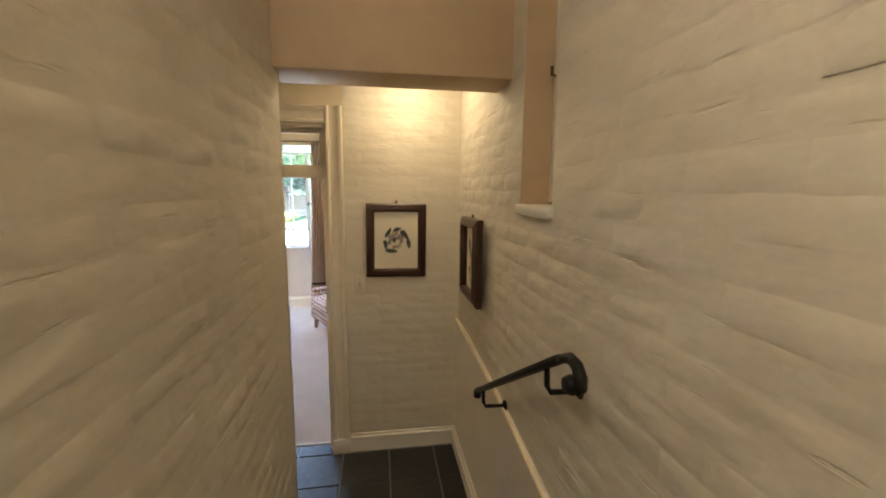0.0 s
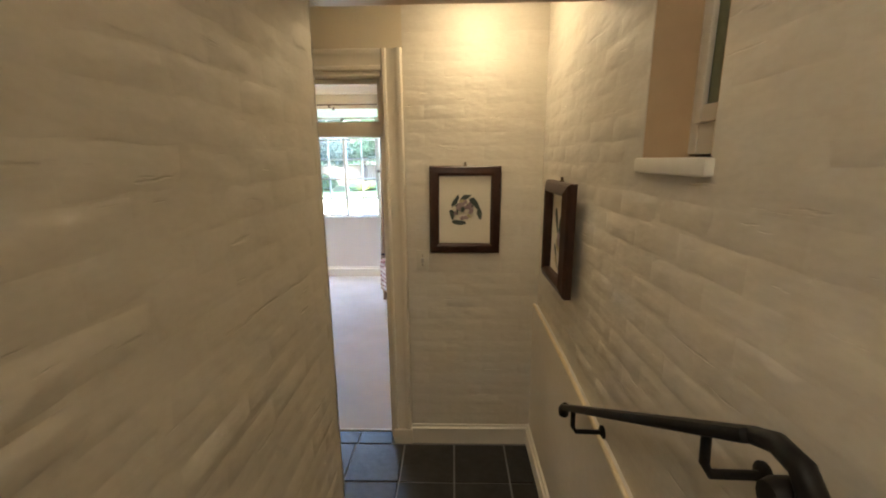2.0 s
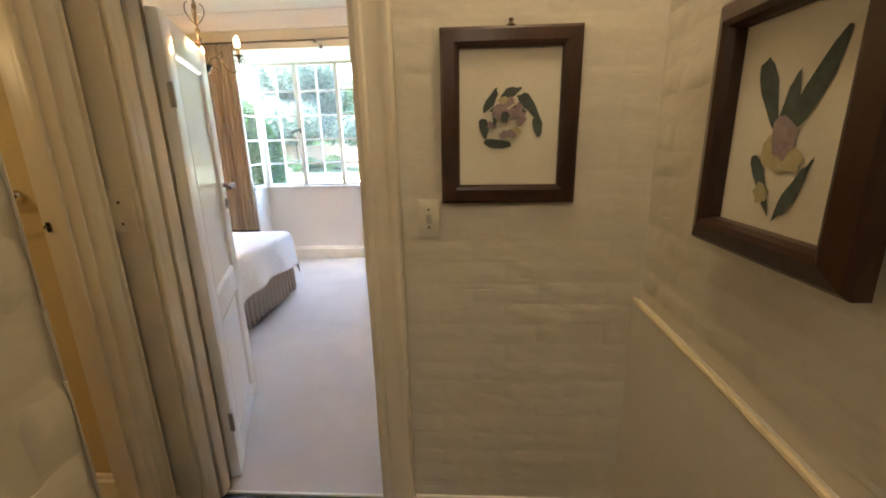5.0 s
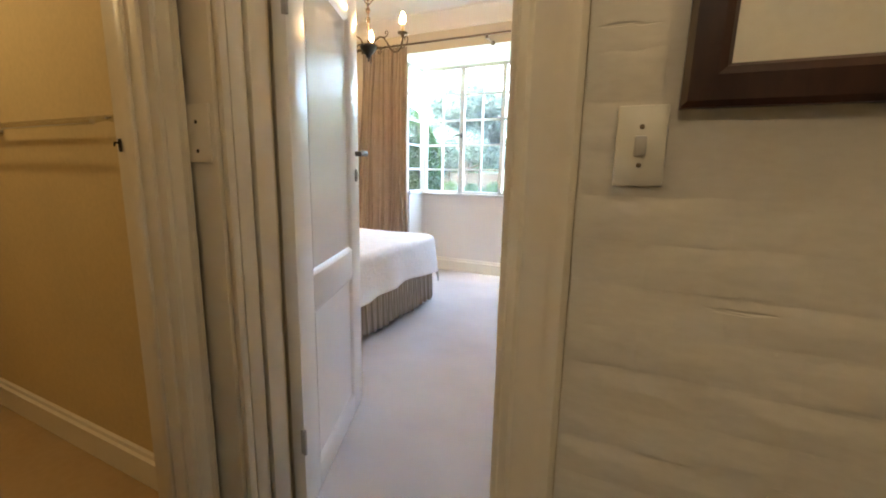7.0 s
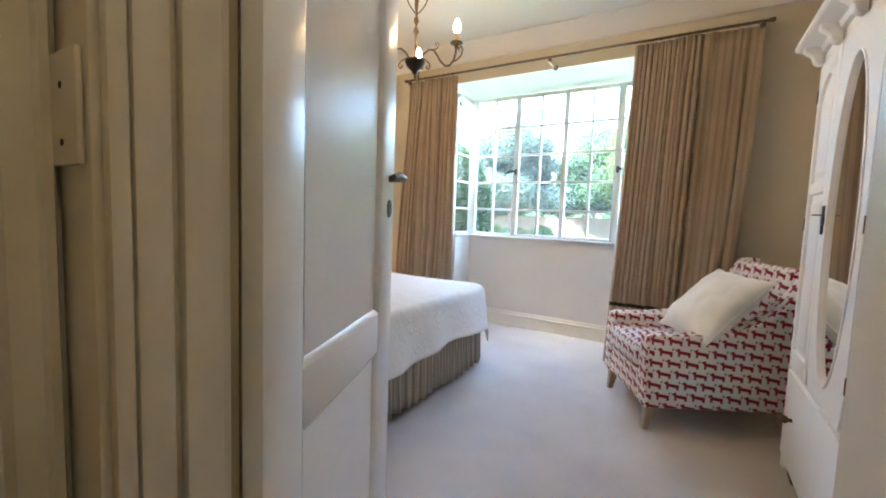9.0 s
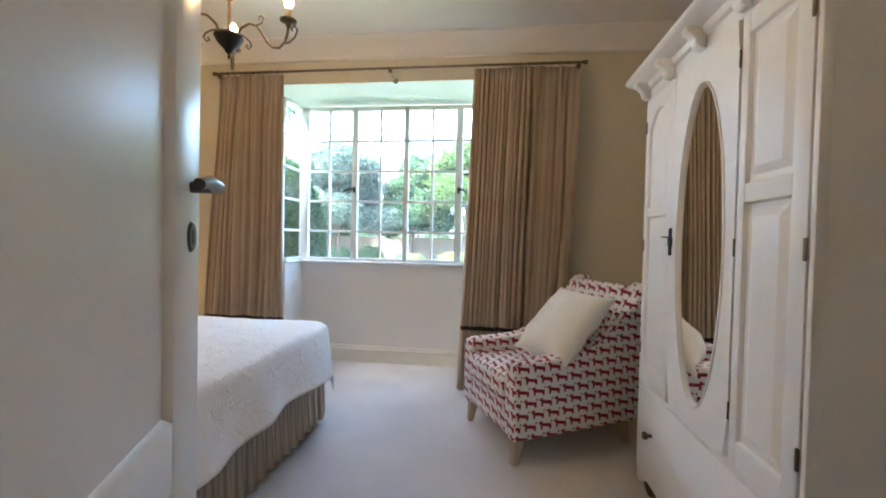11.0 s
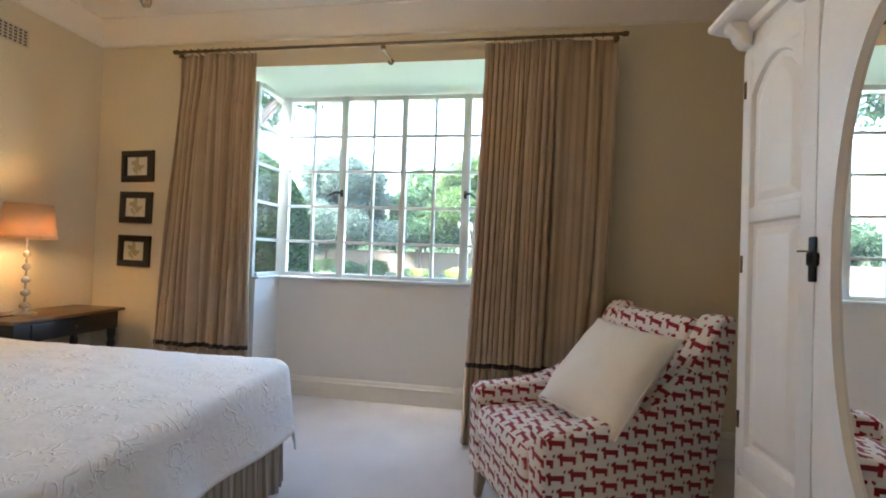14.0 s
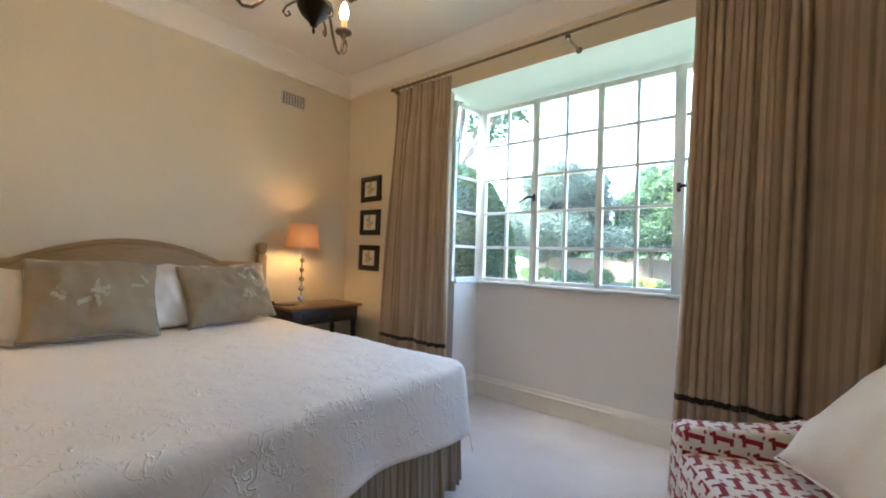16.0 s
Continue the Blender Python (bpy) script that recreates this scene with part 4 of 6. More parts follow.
def curtain(label, x_top, x_bot, folds, seed, tight):
    ob = thing("curtain", label, "curtain", group="curtains at the bay window")
    bm = B()
    curtain_sheet(bm, x_top, x_bot, 3.455, 2.62, 0.015, folds, 0.046, seed, tight)
    c = part("drape", bm, CURTAIN, ob, limit=3)
    c.modifiers.new("thickness", "SOLIDIFY").thickness = 0.003
    bm = B()
    curtain_sheet(bm, x_top, x_bot, 3.455, 2.62, 0.015, folds, 0.046, seed, tight, 0.535, 0.505, -0.005, 2)
    c = part("braid", bm, CURTAIN_TRIM, ob, "dark braid above the hem", limit=3)
    s = c.modifiers.new("thickness", "SOLIDIFY")
    s.thickness, s.offset = 0.004, 0
    return ob


curtain("taupe striped lined curtain with dark braid, beside the framed prints", (-2.41, -1.83), (-2.57, -1.80), 13, 3, 0.86)
curtain("taupe striped lined curtain with dark braid, behind the armchair", (-0.195, 0.64), (-0.26, 0.58), 18, 8, 0.54)
pole = thing("curtain_pole", "slim bronze curtain pole on three brackets", "curtain pole")
part("rod", tube(B(), [(-2.43, 3.42, 2.632), (0.66, 3.42, 2.632)], 0.010, 12), BRONZE, pole)
for x in (-2.44, 0.67):
    part("finial", lathe(B(), [(0, -0.02), (0.014, -0.018), (0.017, 0), (0.014, 0.018), (0, 0.02)], 14, Matrix.Translation((x, 3.42, 2.632)) @ Matrix.Rotation(radians(90), 4, "Y")), BRONZE, pole)
for x in (-2.40, -0.88, 0.62):
    bm = tube(B(), [(x, 3.62, 2.602), (x, 3.44, 2.602), (x, 3.42, 2.612), (x, 3.42, 2.632)], 0.008, 8)
    lathe(bm, [(0, 0.006), (0.022, 0.006), (0.022, 0)], 14, Matrix.Translation((x, 3.619, 2.602)) @ Matrix.Rotation(radians(90), 4, "X"))
    lathe(bm, [(0, -0.012), (0.016, -0.012), (0.018, 0), (0.016, 0.012), (0, 0.012)], 12, Matrix.Translation((x, 3.425, 2.605)))
    part("bracket", bm, BRONZE, pole)
for a, b, k in ((-2.40, -1.84, 10), (-0.16, 0.63, 13)):
    for i in range(k):
        x = a + (b - a) * (i + 0.5) / k
        part("ring", tube(B(), [(x, 3.42 + 0.016 * math.cos(q), 2.63 + 0.016 * math.sin(q)) for q in [j * math.pi / 6 for j in range(13)]], 0.0025, 6, False), BRONZE, pole)

# ---------------- bedroom door leaf ----------------
DW, DH, DT = 0.80, 2.015, 0.042
door_m = Matrix.Translation((-0.354, 0.195, 0.008)) @ Matrix.Rotation(math.atan2(0.92, -0.375), 4, "Z")
door_1 = tagged(new("door_1"), "white gloss two-panel bedroom door standing open", "door", kind="structure")
door_1.matrix_basis = door_m
# local x runs from the hinge to the free edge; local -y faces the way in
bm = B()
S = 0.145
y0, y1 = -DT / 2, DT / 2
box(bm, 0, S, y0, y1, 0, DH, 0.003)
box(bm, DW - S, DW, y0, y1, 0, DH, 0.003)
box(bm, S, DW - S, y0, y1, 0, 0.10, 0.003)
box(bm, S, DW - S, y0, y1, 0.73, 0.862, 0.003)
box(bm, S, DW - S, y0, y1, DH - 0.12, DH, 0.003)
part("stiles_and_rails", bm, WHITE_GLOSS, door_1)


def recessed_panel(bm, xa, xb, za, zb):
    for s in (-1, 1):
        prof = [(0.0, s * DT / 2), (0.010, s * (DT / 2 - 0.004)), (0.018, s * (DT / 2 - 0.013)), (0.03, s * (DT / 2 - 0.013))]
        rings = [[bm.verts.new((cx + sx * o, d, cz + sz * o)) for o, d in prof] for cx, cz, sx, sz in ((xa, za, 1, 1), (xb, za, -1, 1), (xb, zb, -1, -1), (xa, zb, 1, -1))]
        for i in range(4):
            a, b = rings[i], rings[(i + 1) % 4]
            for k in range(3):
                bm.faces.new((a[k], a[k + 1], b[k + 1], b[k]))
        bm.faces.new([r[-1] for r in rings])


for za, zb in ((0.862, DH - 0.12), (0.10, 0.73)):
    bm = B()
    recessed_panel(bm, S, DW - S, za, zb)
    part("panel", bm, WHITE_GLOSS, door_1, limit=0.5)
for s in (-1, 1):
    h = part("door_handle", lathe(tube(B(), [(DW - 0.055, s * 0.021, 1.318), (DW - 0.055, s * 0.065, 1.318), (DW - 0.075, s * 0.075, 1.318), (DW - 0.13, s * 0.075, 1.322), (DW - 0.175, s * 0.07, 1.312)], [0.012, 0.012, 0.014, 0.0125, 0.011], 12), [(0, 0.006), (0.024, 0.005), (0.026, 0)], 20, Matrix.Translation((DW - 0.055, s * 0.021, 1.318)) @ Matrix.Rotation(radians(90 * s * -1 * -1 if s < 0 else -90), 4, "X")), DARK_STEEL, door_1, "dark steel lever handle")
    bm = lathe(B(), [(0, 0.005), (0.02, 0.005), (0.023, 0)], 20, Matrix.Translation((DW - 0.055, s * 0.021, 1.215)) @ Matrix.Rotation(radians(90 if s < 0 else -90), 4, "X") @ Matrix.Diagonal((1, 1.4, 1, 1)))
    box(bm, DW - 0.059, DW - 0.051, s * 0.027 - 0.001, s * 0.027 + 0.001, 1.2, 1.23)
    part("escutcheon", bm, DARK_STEEL, door_1, "dark steel keyhole plate")
for z in (0.30, 1.72):
    bm = tube(B(), [(-0.004, -DT / 2 - 0.004, z - 0.045), (-0.004, -DT / 2 - 0.004, z + 0.045)], 0.006, 10)
    box(bm, -0.001, 0.004, -DT / 2 - 0.002, -DT / 2 + 0.012, z - 0.045, z + 0.045)
    part("hinge", bm, STEEL, door_1)
# ---------------- soft shapes ----------------
def pillow_point(a, b, s, w, h, thick, o, crumple):
    """A point of a stuffed pillow lying in the xz plane; a and b run from -1 to 1, s is the side."""
    full = max(0.0, (1 - abs(a) ** 2.6) * (1 - abs(b) ** 2.6)) ** 0.55
    pinch = 1 - 0.07 * (1 - abs(a) ** 2) * abs(b) ** 3
    pinch2 = 1 - 0.07 * (1 - abs(b) ** 2) * abs(a) ** 3
    x, z = a * w / 2 * pinch2, b * h / 2 * pinch
    z += crumple * 0.7 * noise.noise(Vector((a * 2.2, 3.0, 0)) + o) * abs(b) ** 2
    x += crumple * 0.5 * noise.noise(Vector((7.0, b * 2.2, 0)) + o) * abs(a) ** 2
    wr = crumple * (noise.noise(Vector((x * 7, z * 7, s * 3)) + o) + 0.55 * noise.noise(Vector((x * 17 + z * 6, z * 12, s * 5)) + o)) * min(1.0, full * 1.6)
    return (x, s * (thick / 2 * full + wr), z)


def pillow_mesh(bm, w, h, thick, seed, n=26, crumple=0.01):
    rnd = random.Random(seed)
    o = Vector((rnd.uniform(0, 50), rnd.uniform(0, 50), rnd.uniform(0, 50)))
    for s in (-1, 1):
        sheet(bm, lambda u, v: pillow_point(2 * u - 1, 2 * v - 1, s, w, h, thick, o, crumple), n, n, lambda u, v: (u * w, v * h))
    bmesh.ops.remove_doubles(bm, verts=bm.verts, dist=0.0005)
    return bm


def piped_edge(bm, w, h, r):
    pts = []
    for k in range(4):
        for i in range(10):
            q = i / 10 * 2 - 1
            a, b = ((q, -1), (1, q), (-q, 1), (-1, -q))[k]
            pts.append((a * w / 2 * (1 - 0.07 * (1 - b * b) * abs(a) ** 3), 0, b * h / 2 * (1 - 0.07 * (1 - a * a) * abs(b) ** 3)))
    return tube(bm, pts + [pts[0]], r, 6, False)


# ---------------- bed ----------------
BX0, BX1, BY, BW, BZ = -3.17, -1.10, 1.80, 1.80, 0.672
bed = thing("bed", "king size bed with striped pleated valance and pine headboard", "bed", pose(BX0, BY, 0))
L = BX1 - BX0
part("base", box(B(), 0.02, L - 0.03, -BW / 2 + 0.03, BW / 2 - 0.03, 0.10, 0.36, 0.02), VALANCE, bed)
part("mattress", box(B(), 0.0, L - 0.015, -BW / 2 + 0.015, BW / 2 - 0.015, 0.36, 0.64, 0.05, seg=4), WHITE_COTTON, bed)
for x in (0.12, L - 0.10):
    for y in (-BW / 2 + 0.1, BW / 2 - 0.1):
        part("castor", lathe(B(), [(0.02, 0.11), (0.03, 0.10), (0.03, 0.0), (0.0, 0.0)], 14, Matrix.Translation((x, y, 0.0))), BLACK_IRON, bed, "dark castor")
path_pts = [(0.0, -BW / 2), (L, -BW / 2), (L, BW / 2), (0.0, BW / 2)]


def valance_side(a, b, out, seed):
    bm = B()
    a, b, out = Vector(a), Vector(b), Vector(out)
    ln = (b - a).length
    rnd = random.Random(seed)
    ph0 = rnd.uniform(0, 6)
    pleats = int(ln / 0.085)

    def f(u, v):
        w = math.sin(2 * math.pi * pleats * u + ph0 + 0.8 * math.sin(9 * u))
        q = a.lerp(b, u) + out * ((0.002 + 0.016 * v) * w + 0.014 * v)
        return (q.x, q.y, 0.40 - 0.355 * v + 0.008 * math.sin(23 * u + ph0) * v)

    sheet(bm, f, pleats * 8, 6, lambda u, v: (u * ln * 1.25, v * 0.36))
    c = part("valance", bm, VALANCE, bed, "taupe striped pleated valance", limit=3)
    c.modifiers.new("thickness", "SOLIDIFY").thickness = 0.003


valance_side((0, -BW / 2), (L, -BW / 2), (0, -1), 1)
valance_side((L, -BW / 2), (L, BW / 2), (1, 0), 2)
valance_side((L, BW / 2), (0, BW / 2), (0, 1), 3)
# headboard: arched pine board between posts
out = [(-0.86, 0.35), (0.86, 0.35), (0.86, 1.04)]
out += [(0.86 - 0.06 * k / 4, 1.04 + 0.05 * math.sin(k / 4 * math.pi / 2)) for k in range(1, 5)]
out += [(0.56 * (1 - 2 * k / 24), 1.095 + 0.14 * math.sin(math.pi * k / 24) ** 0.9) for k in range(0, 25)]
out += [(-0.80 - 0.06 * k / 4, 1.09 - 0.05 * (k / 4) ** 2) for k in range(0, 5)]
bm = prism(B(), out, 0.03, Matrix.Translation((-0.03, 0, 0)) @ Matrix.Rotation(radians(90), 4, "Z"), 0.004)
part("headboard", bm, HEADBOARD_WOOD, bed)
top_edge = [p for p in out if p[1] > 1.02][1:-1]
part("headboard_rail", tube(B(), [(-0.045, x, z + 0.004) for x, z in top_edge], 0.022, 8), HEADBOARD_WOOD, bed)
for y in (-0.90, 0.90):
    bm = box(B(), -0.085, -0.015, y - 0.035, y + 0.035, 0.0, 1.17, 0.006)
    lathe(bm, [(0.036, 0), (0.03, 0.012), (0.04, 0.025), (0.046, 0.05), (0.046, 0.085), (0.03, 0.1), (0, 0.104)], 16, Matrix.Translation((-0.05, y, 1.17)))
    part("post", bm, HEADBOARD_WOOD, bed)

# white bedspread draped over three sides
spread = thing("bedspread", "white embroidered matelasse bedspread draped over the bed", "bedspread", pose(BX0, BY, 0))
OH, R = 0.325, 0.06


def drape(u, v):
    s = 0.02 + u * (L - 0.02 + OH - R * 0.4)
    t = (v * 2 - 1) * (BW / 2 + OH - R * 0.4)
    ea, eb = max(0.0, s - (L - R)), max(0.0, abs(t) - (BW / 2 - R))
    d = math.hypot(ea, eb)
    nx, ny = (ea / d, math.copysign(eb / d, t)) if d > 1e-6 else (0, 0)
    outw = R * math.sin(min(d / R, math.pi / 2))
    down = R * (1 - math.cos(min(d / R, math.pi / 2))) + max(0.0, d - R * math.pi / 2)
    flare = max(0.0, d - R * 1.5)
    along = s if eb > ea else t
    corner = min(1.0, min(ea, eb) * 6)
    wave = 0.020 * math.sin(along * 11 + 1.3 * math.sin(along * 4)) * min(1, flare * 4) * (1 - corner)
    outw += 0.045 + wave * 0.8 + flare * 0.13
    x = min(s, L - R) + nx * outw
    y = max(-(BW / 2 - R), min(BW / 2 - R, t)) + ny * outw
    lump = 0.006 * noise.noise(Vector((x * 3, y * 3, 1.7))) + 0.0035 * noise.noise(Vector((x * 14, y * 14, 5.1)))
    hem = 0.018 * math.sin(along * 5.0) * min(1, flare * 3)
    return (x, y, BZ + lump - down * (1.0 if corner < 0.01 else 0.97) + hem)


bm = B()
sheet(bm, drape, 120, 130, lambda u, v: (u * 2.4, v * 2.5))
c = part("cover", bm, BED_LINEN, spread, limit=3)
s = c.modifiers.new("thickness", "SOLIDIFY")
s.thickness, s.offset = 0.006, -1

def bed_pillow(label, m, w, h, thick, material, seed, sprigs=0):
    ob = thing("pillow", label, "pillow", m, "pillows on the bed")
    part("case", pillow_mesh(B(), w, h, thick, seed, crumple=0.042), material, ob, limit=3)
    if material is TAUPE_SATIN:
        part("piping", piped_edge(B(), w, h, 0.003), material, ob)
        rnd = random.Random(seed)
        o = Vector((rnd.uniform(0, 50), rnd.uniform(0, 50), rnd.uniform(0, 50)))
        bm = B()
        for k in range(sprigs):
            cx, cz, q = rnd.uniform(-0.7, 0.7), rnd.uniform(-0.3, 0.8), rnd.uniform(0, 6.28)
            for leaf in range(4):
                d, q2 = 0.05 * leaf, q + rnd.uniform(-1.6, 1.6)
                la, lb = cx + d * math.cos(q), cz + d * 1.4 * math.sin(q)
                ln, wd_ = rnd.uniform(0.035, 0.06), rnd.uniform(0.022, 0.038)
                ring = []
                for j in range(8):
                    e, g = ln * math.cos(j * math.pi / 4), wd_ * math.sin(j * math.pi / 4)
                    a = max(-0.88, min(0.88, la + e * math.cos(q2) - g * math.sin(q2)))
                    b = max(-0.88, min(0.88, lb + 1.4 * (e * math.sin(q2) + g * math.cos(q2))))
                    x, y, z = pillow_point(a, b, -1, w, h, thick, o, 0.042)
                    ring.append(bm.verts.new((x, y - 0.0035, z)))
                bm.faces.new(ring)
        part("embroidery", bm, SILVER_THREAD, ob, "pale silvery embroidered sprigs", limit=3)["kind"] = "stuff"
    return ob


def leaning(x, y, z, lean, turn, roll=0):
    return pose(x, y, z, 0, 0, turn + 90) @ pose(0, 0, 0, -lean, 0, 0) @ pose(0, 0, 0, 0, roll, 0)


bed_pillow("taupe brocade pillow with silver sprigs leaning on headboard", leaning(-2.83, 1.55, 0.905, 24, 0, 2), 0.61, 0.47, 0.17, TAUPE_SATIN, 21, 10)
bed_pillow("taupe brocade pillow with silver sprigs leaning on headboard", leaning(-2.90, 2.315, 0.895, 24, 3, -3), 0.63, 0.44, 0.17, TAUPE_SATIN, 22, 10)
bed_pillow("white cotton pillow standing behind the brocade pillows", leaning(-2.96, 1.22, 0.885, 20, -4, 2), 0.66, 0.44, 0.15, WHITE_COTTON, 23)
bed_pillow("white cotton pillow standing behind the brocade pillows", leaning(-3.04, 2.18, 0.885, 16, 0, -1), 0.72, 0.44, 0.15, WHITE_COTTON, 24)
bed_pillow("small white cotton pillow between the brocade pillows", leaning(-2.99, 1.93, 0.87, 20, -4, 2), 0.5, 0.42, 0.15, WHITE_COTTON, 25)


# ---------------- bedside table and lamp ----------------
def bedside_table(y):
    ob = thing("bedside_table", "dark painted bedside table with brown oak top", "bedside table", pose(-3.045, y, 0), "bedside tables")
    part("tabletop", box(B(), -0.215, 0.215, -0.36, 0.36, 0.725, 0.748, 0.006), TABLE_TOP, ob)
    part("apron", box(B(), -0.185, 0.185, -0.33, 0.33, 0.60, 0.725, 0.003), TABLE_BODY, ob)
    dr = part("drawer", box(B(), 0.18, 0.193, -0.24, 0.24, 0.615, 0.71, 0.003), TABLE_BODY, ob)
    part("knob", lathe(B(), [(0.006, 0), (0.006, 0.012), (0.014, 0.02), (0.012, 0.028), (0, 0.03)], 14, Matrix.Translation((0.193, 0, 0.66)) @ Matrix.Rotation(radians(90), 4, "Y")), BRONZE, dr)
    for x in (-0.16, 0.16):
        for yy in (-0.305, 0.305):
            part("leg", lathe(B(), [(0.026, 0.60), (0.026, 0.54), (0.018, 0.52), (0.026, 0.49), (0.022, 0.46), (0.027, 0.36), (0.02, 0.2), (0.014, 0.06), (0.02, 0.04), (0.014, 0), (0, 0)], 16, Matrix.Translation((x, yy, 0))), TABLE_BODY, ob)
    return ob


def table_lamp(x, y, z):
    ob = thing("table_lamp", "lit bedside lamp with apricot shade and beaded glass stem", "lamp", pose(x, y, z), "bedside lamps")
    prof = [(0, 0), (0.062, 0), (0.062, 0.012), (0.03, 0.02), (0.012, 0.03)]
    z0 = 0.04
    for k in range(5):
        r = 0.021 - 0.002 * k
        for q in range(0, 7):
            an = math.pi * q / 6
            prof.append((0.006 + r * math.sin(an), z0 + 0.042 * (1 - math.cos(an)) / 2))
        prof.append((0.006, z0 + 0.078))
        z0 += 0.082
    prof += [(0.008, z0), (0.008, 0.49), (0, 0.49)]
    part("stem", lathe(B(), prof, 20), LAMP_GLASS, ob, "beaded glass stem")
    bm = lathe(B(), [(0.140, 0.485), (0.135, 0.51), (0.114, 0.705)], 36)
    sh = part("shade", bm, SHADE_CLOTH, ob, "apricot cloth shade")
    sh.modifiers.new("thickness", "SOLIDIFY").thickness = 0.002
    for r, zz in ((0.1405, 0.486), (0.1145, 0.704)):
        part("rim", tube(B(), [(r * math.cos(q), r * math.sin(q), zz) for q in [i * math.pi / 16 for i in range(33)]], 0.003, 6, False), SHADE_CLOTH, sh)
    part("bulb", lathe(B(), [(0.012, 0.50), (0.014, 0.53), (0.026, 0.57), (0.024, 0.60), (0, 0.62)], 14), BULB, ob)
    return ob


bedside_table(3.125)
bedside_table(0.60)
table_lamp(-3.03, 2.97, 0.748)
table_lamp(-3.03, 0.62, 0.748)
cable = thing("lamp_cable", "black lamp cable with plug on bedside table", "cable")
bm = tube(B(), [(-3.03, 2.92, 0.754), (-3.05, 2.86, 0.753), (-3.10, 2.82, 0.753), (-3.16, 2.78, 0.754), (-3.2, 2.755, 0.74), (-3.21, 2.75, 0.66)], 0.004, 8)
box(bm, -3.19, -3.15, 2.772, 2.80, 0.748, 0.778, 0.005)
part("flex", bm, BLACK_IRON, cable)

# ---------------- three small framed prints ----------------
sprig = [("pale", 0.0, 0.0, 0.055, 0.022, 60), ("pale", -0.028, 0.022, 0.036, 0.015, 20), ("pale", 0.028, -0.01, 0.036, 0.015, -30), ("pale", 0.0, 0.045, 0.03, 0.013, 80), ("pale", -0.02, -0.035, 0.034, 0.014, 45)]
for k, (z, rl) in enumerate(((1.838, -1.5), (1.513, 0.5), (1.17, 1.0))):
    picture("botanical_print", ("leaf print in black frame, hung highest of three", "leaf print in black frame, hung in the middle of three", "leaf print in black frame, hung lowest of three")[k], 0.285, 0.245, pose(-2.908, 3.618, z, 0, rl, 0), sprig, 30 + k, 0.05, BLACK_FRAME, 0.028, "row of three small prints")

# air vent; dark blocks stand in for the shade inside its rows of holes
vent = thing("air_vent", "painted plaster air vent with rows of holes", "vent", pose(-3.28, 2.975, 2.585, 0, 0, 90))
part("plate", box(B(), -0.12, 0.12, -0.010, 0, -0.06, 0.06, 0.002), VENT, vent)
for i in range(8):
    for j in range(5):
        part("hole_shade", box(B(), -0.108 + 0.028 * i, -0.092 + 0.028 * i, -0.0125, -0.009, -0.051 + 0.0215 * j, -0.039 + 0.0215 * j), VENT_HOLE_SHADE, vent)


# ---------------- chandelier ----------------
ch = thing("chandelier", "aged bronze three-arm chandelier with lit candle bulbs", "chandelier", pose(-1.20, 1.837, 0))
part("ceiling_rose", lathe(B(), [(0.06, 2.95), (0.06, 2.935), (0.03, 2.915), (0.012, 2.89)], 20), BRONZE, ch)
bm = tube(B(), [(0, 0, 2.9), (0, 0, 2.14)], 0.0075, 10)
for z in (2.36, 2.30, 2.52):
    lathe(bm, [(0.007, -0.022), (0.016, -0.008), (0.016, 0.008), (0.007, 0.022)], 14, Matrix.Translation((0, 0, z)))
part("stem", bm, BRONZE, ch)
part("bowl", lathe(B(), [(0, 2.018), (0.006, 2.03), (0.004, 2.045), (0.012, 2.05), (0.02, 2.065), (0.05, 2.095), (0.062, 2.12), (0.058, 2.13), (0.02, 2.135), (0.0, 2.14)], 24), BLACK_IRON, ch, "dark bowl with pointed finial")
for k in range(3):
    R3 = Matrix.Rotation(radians(1 + 120 * k), 4, "Z")
    out_m = R3 @ Matrix.Translation((0.28, 0, 0))
    sweep = [(0.035, 2.125), (0.06, 2.16), (0.095, 2.178), (0.13, 2.168), (0.155, 2.135), (0.18, 2.095), (0.21, 2.068), (0.24, 2.066), (0.265, 2.09), (0.277, 2.13), (0.28, 2.165)]
    bm = tube(B(), [(r, 0, z) for r, z in sweep], 0.006, 8, m=R3)
    tube(bm, [(0.262, 0, 2.085), (0.285, 0, 2.088), (0.312, 0, 2.11), (0.322, 0, 2.14), (0.31, 0, 2.16), (0.295, 0, 2.152), (0.298, 0, 2.138)], 0.0042, 6, m=R3)
    tube(bm, [(0.13, 0, 2.168), (0.155, 0, 2.178), (0.165, 0, 2.198), (0.152, 0, 2.212), (0.14, 0, 2.202), (0.146, 0, 2.192)], 0.004, 6, m=R3)
    tube(bm, [(0.045, 0, 2.14), (0.075, 0, 2.12), (0.098, 0, 2.10), (0.108, 0, 2.078), (0.095, 0, 2.064), (0.082, 0, 2.074), (0.09, 0, 2.085)], 0.004, 6, m=R3)
    part("arm", bm, BRONZE, ch)
    part("drip_pan", lathe(B(), [(0.006, 2.15), (0.012, 2.16), (0.012, 2.172), (0.036, 2.18), (0.036, 2.186), (0.012, 2.188)], 18, out_m), BRONZE, ch)
    part("candle_tube", lathe(B(), [(0.0135, 2.186), (0.0135, 2.236), (0.008, 2.239)], 14, out_m), CANDLE, ch)
    part("bulb", lathe(B(), [(0.008, 2.237), (0.016, 2.25), (0.019, 2.268), (0.013, 2.295), (0.003, 2.315), (0, 2.316)], 14, out_m), BULB, ch)
bm = B()
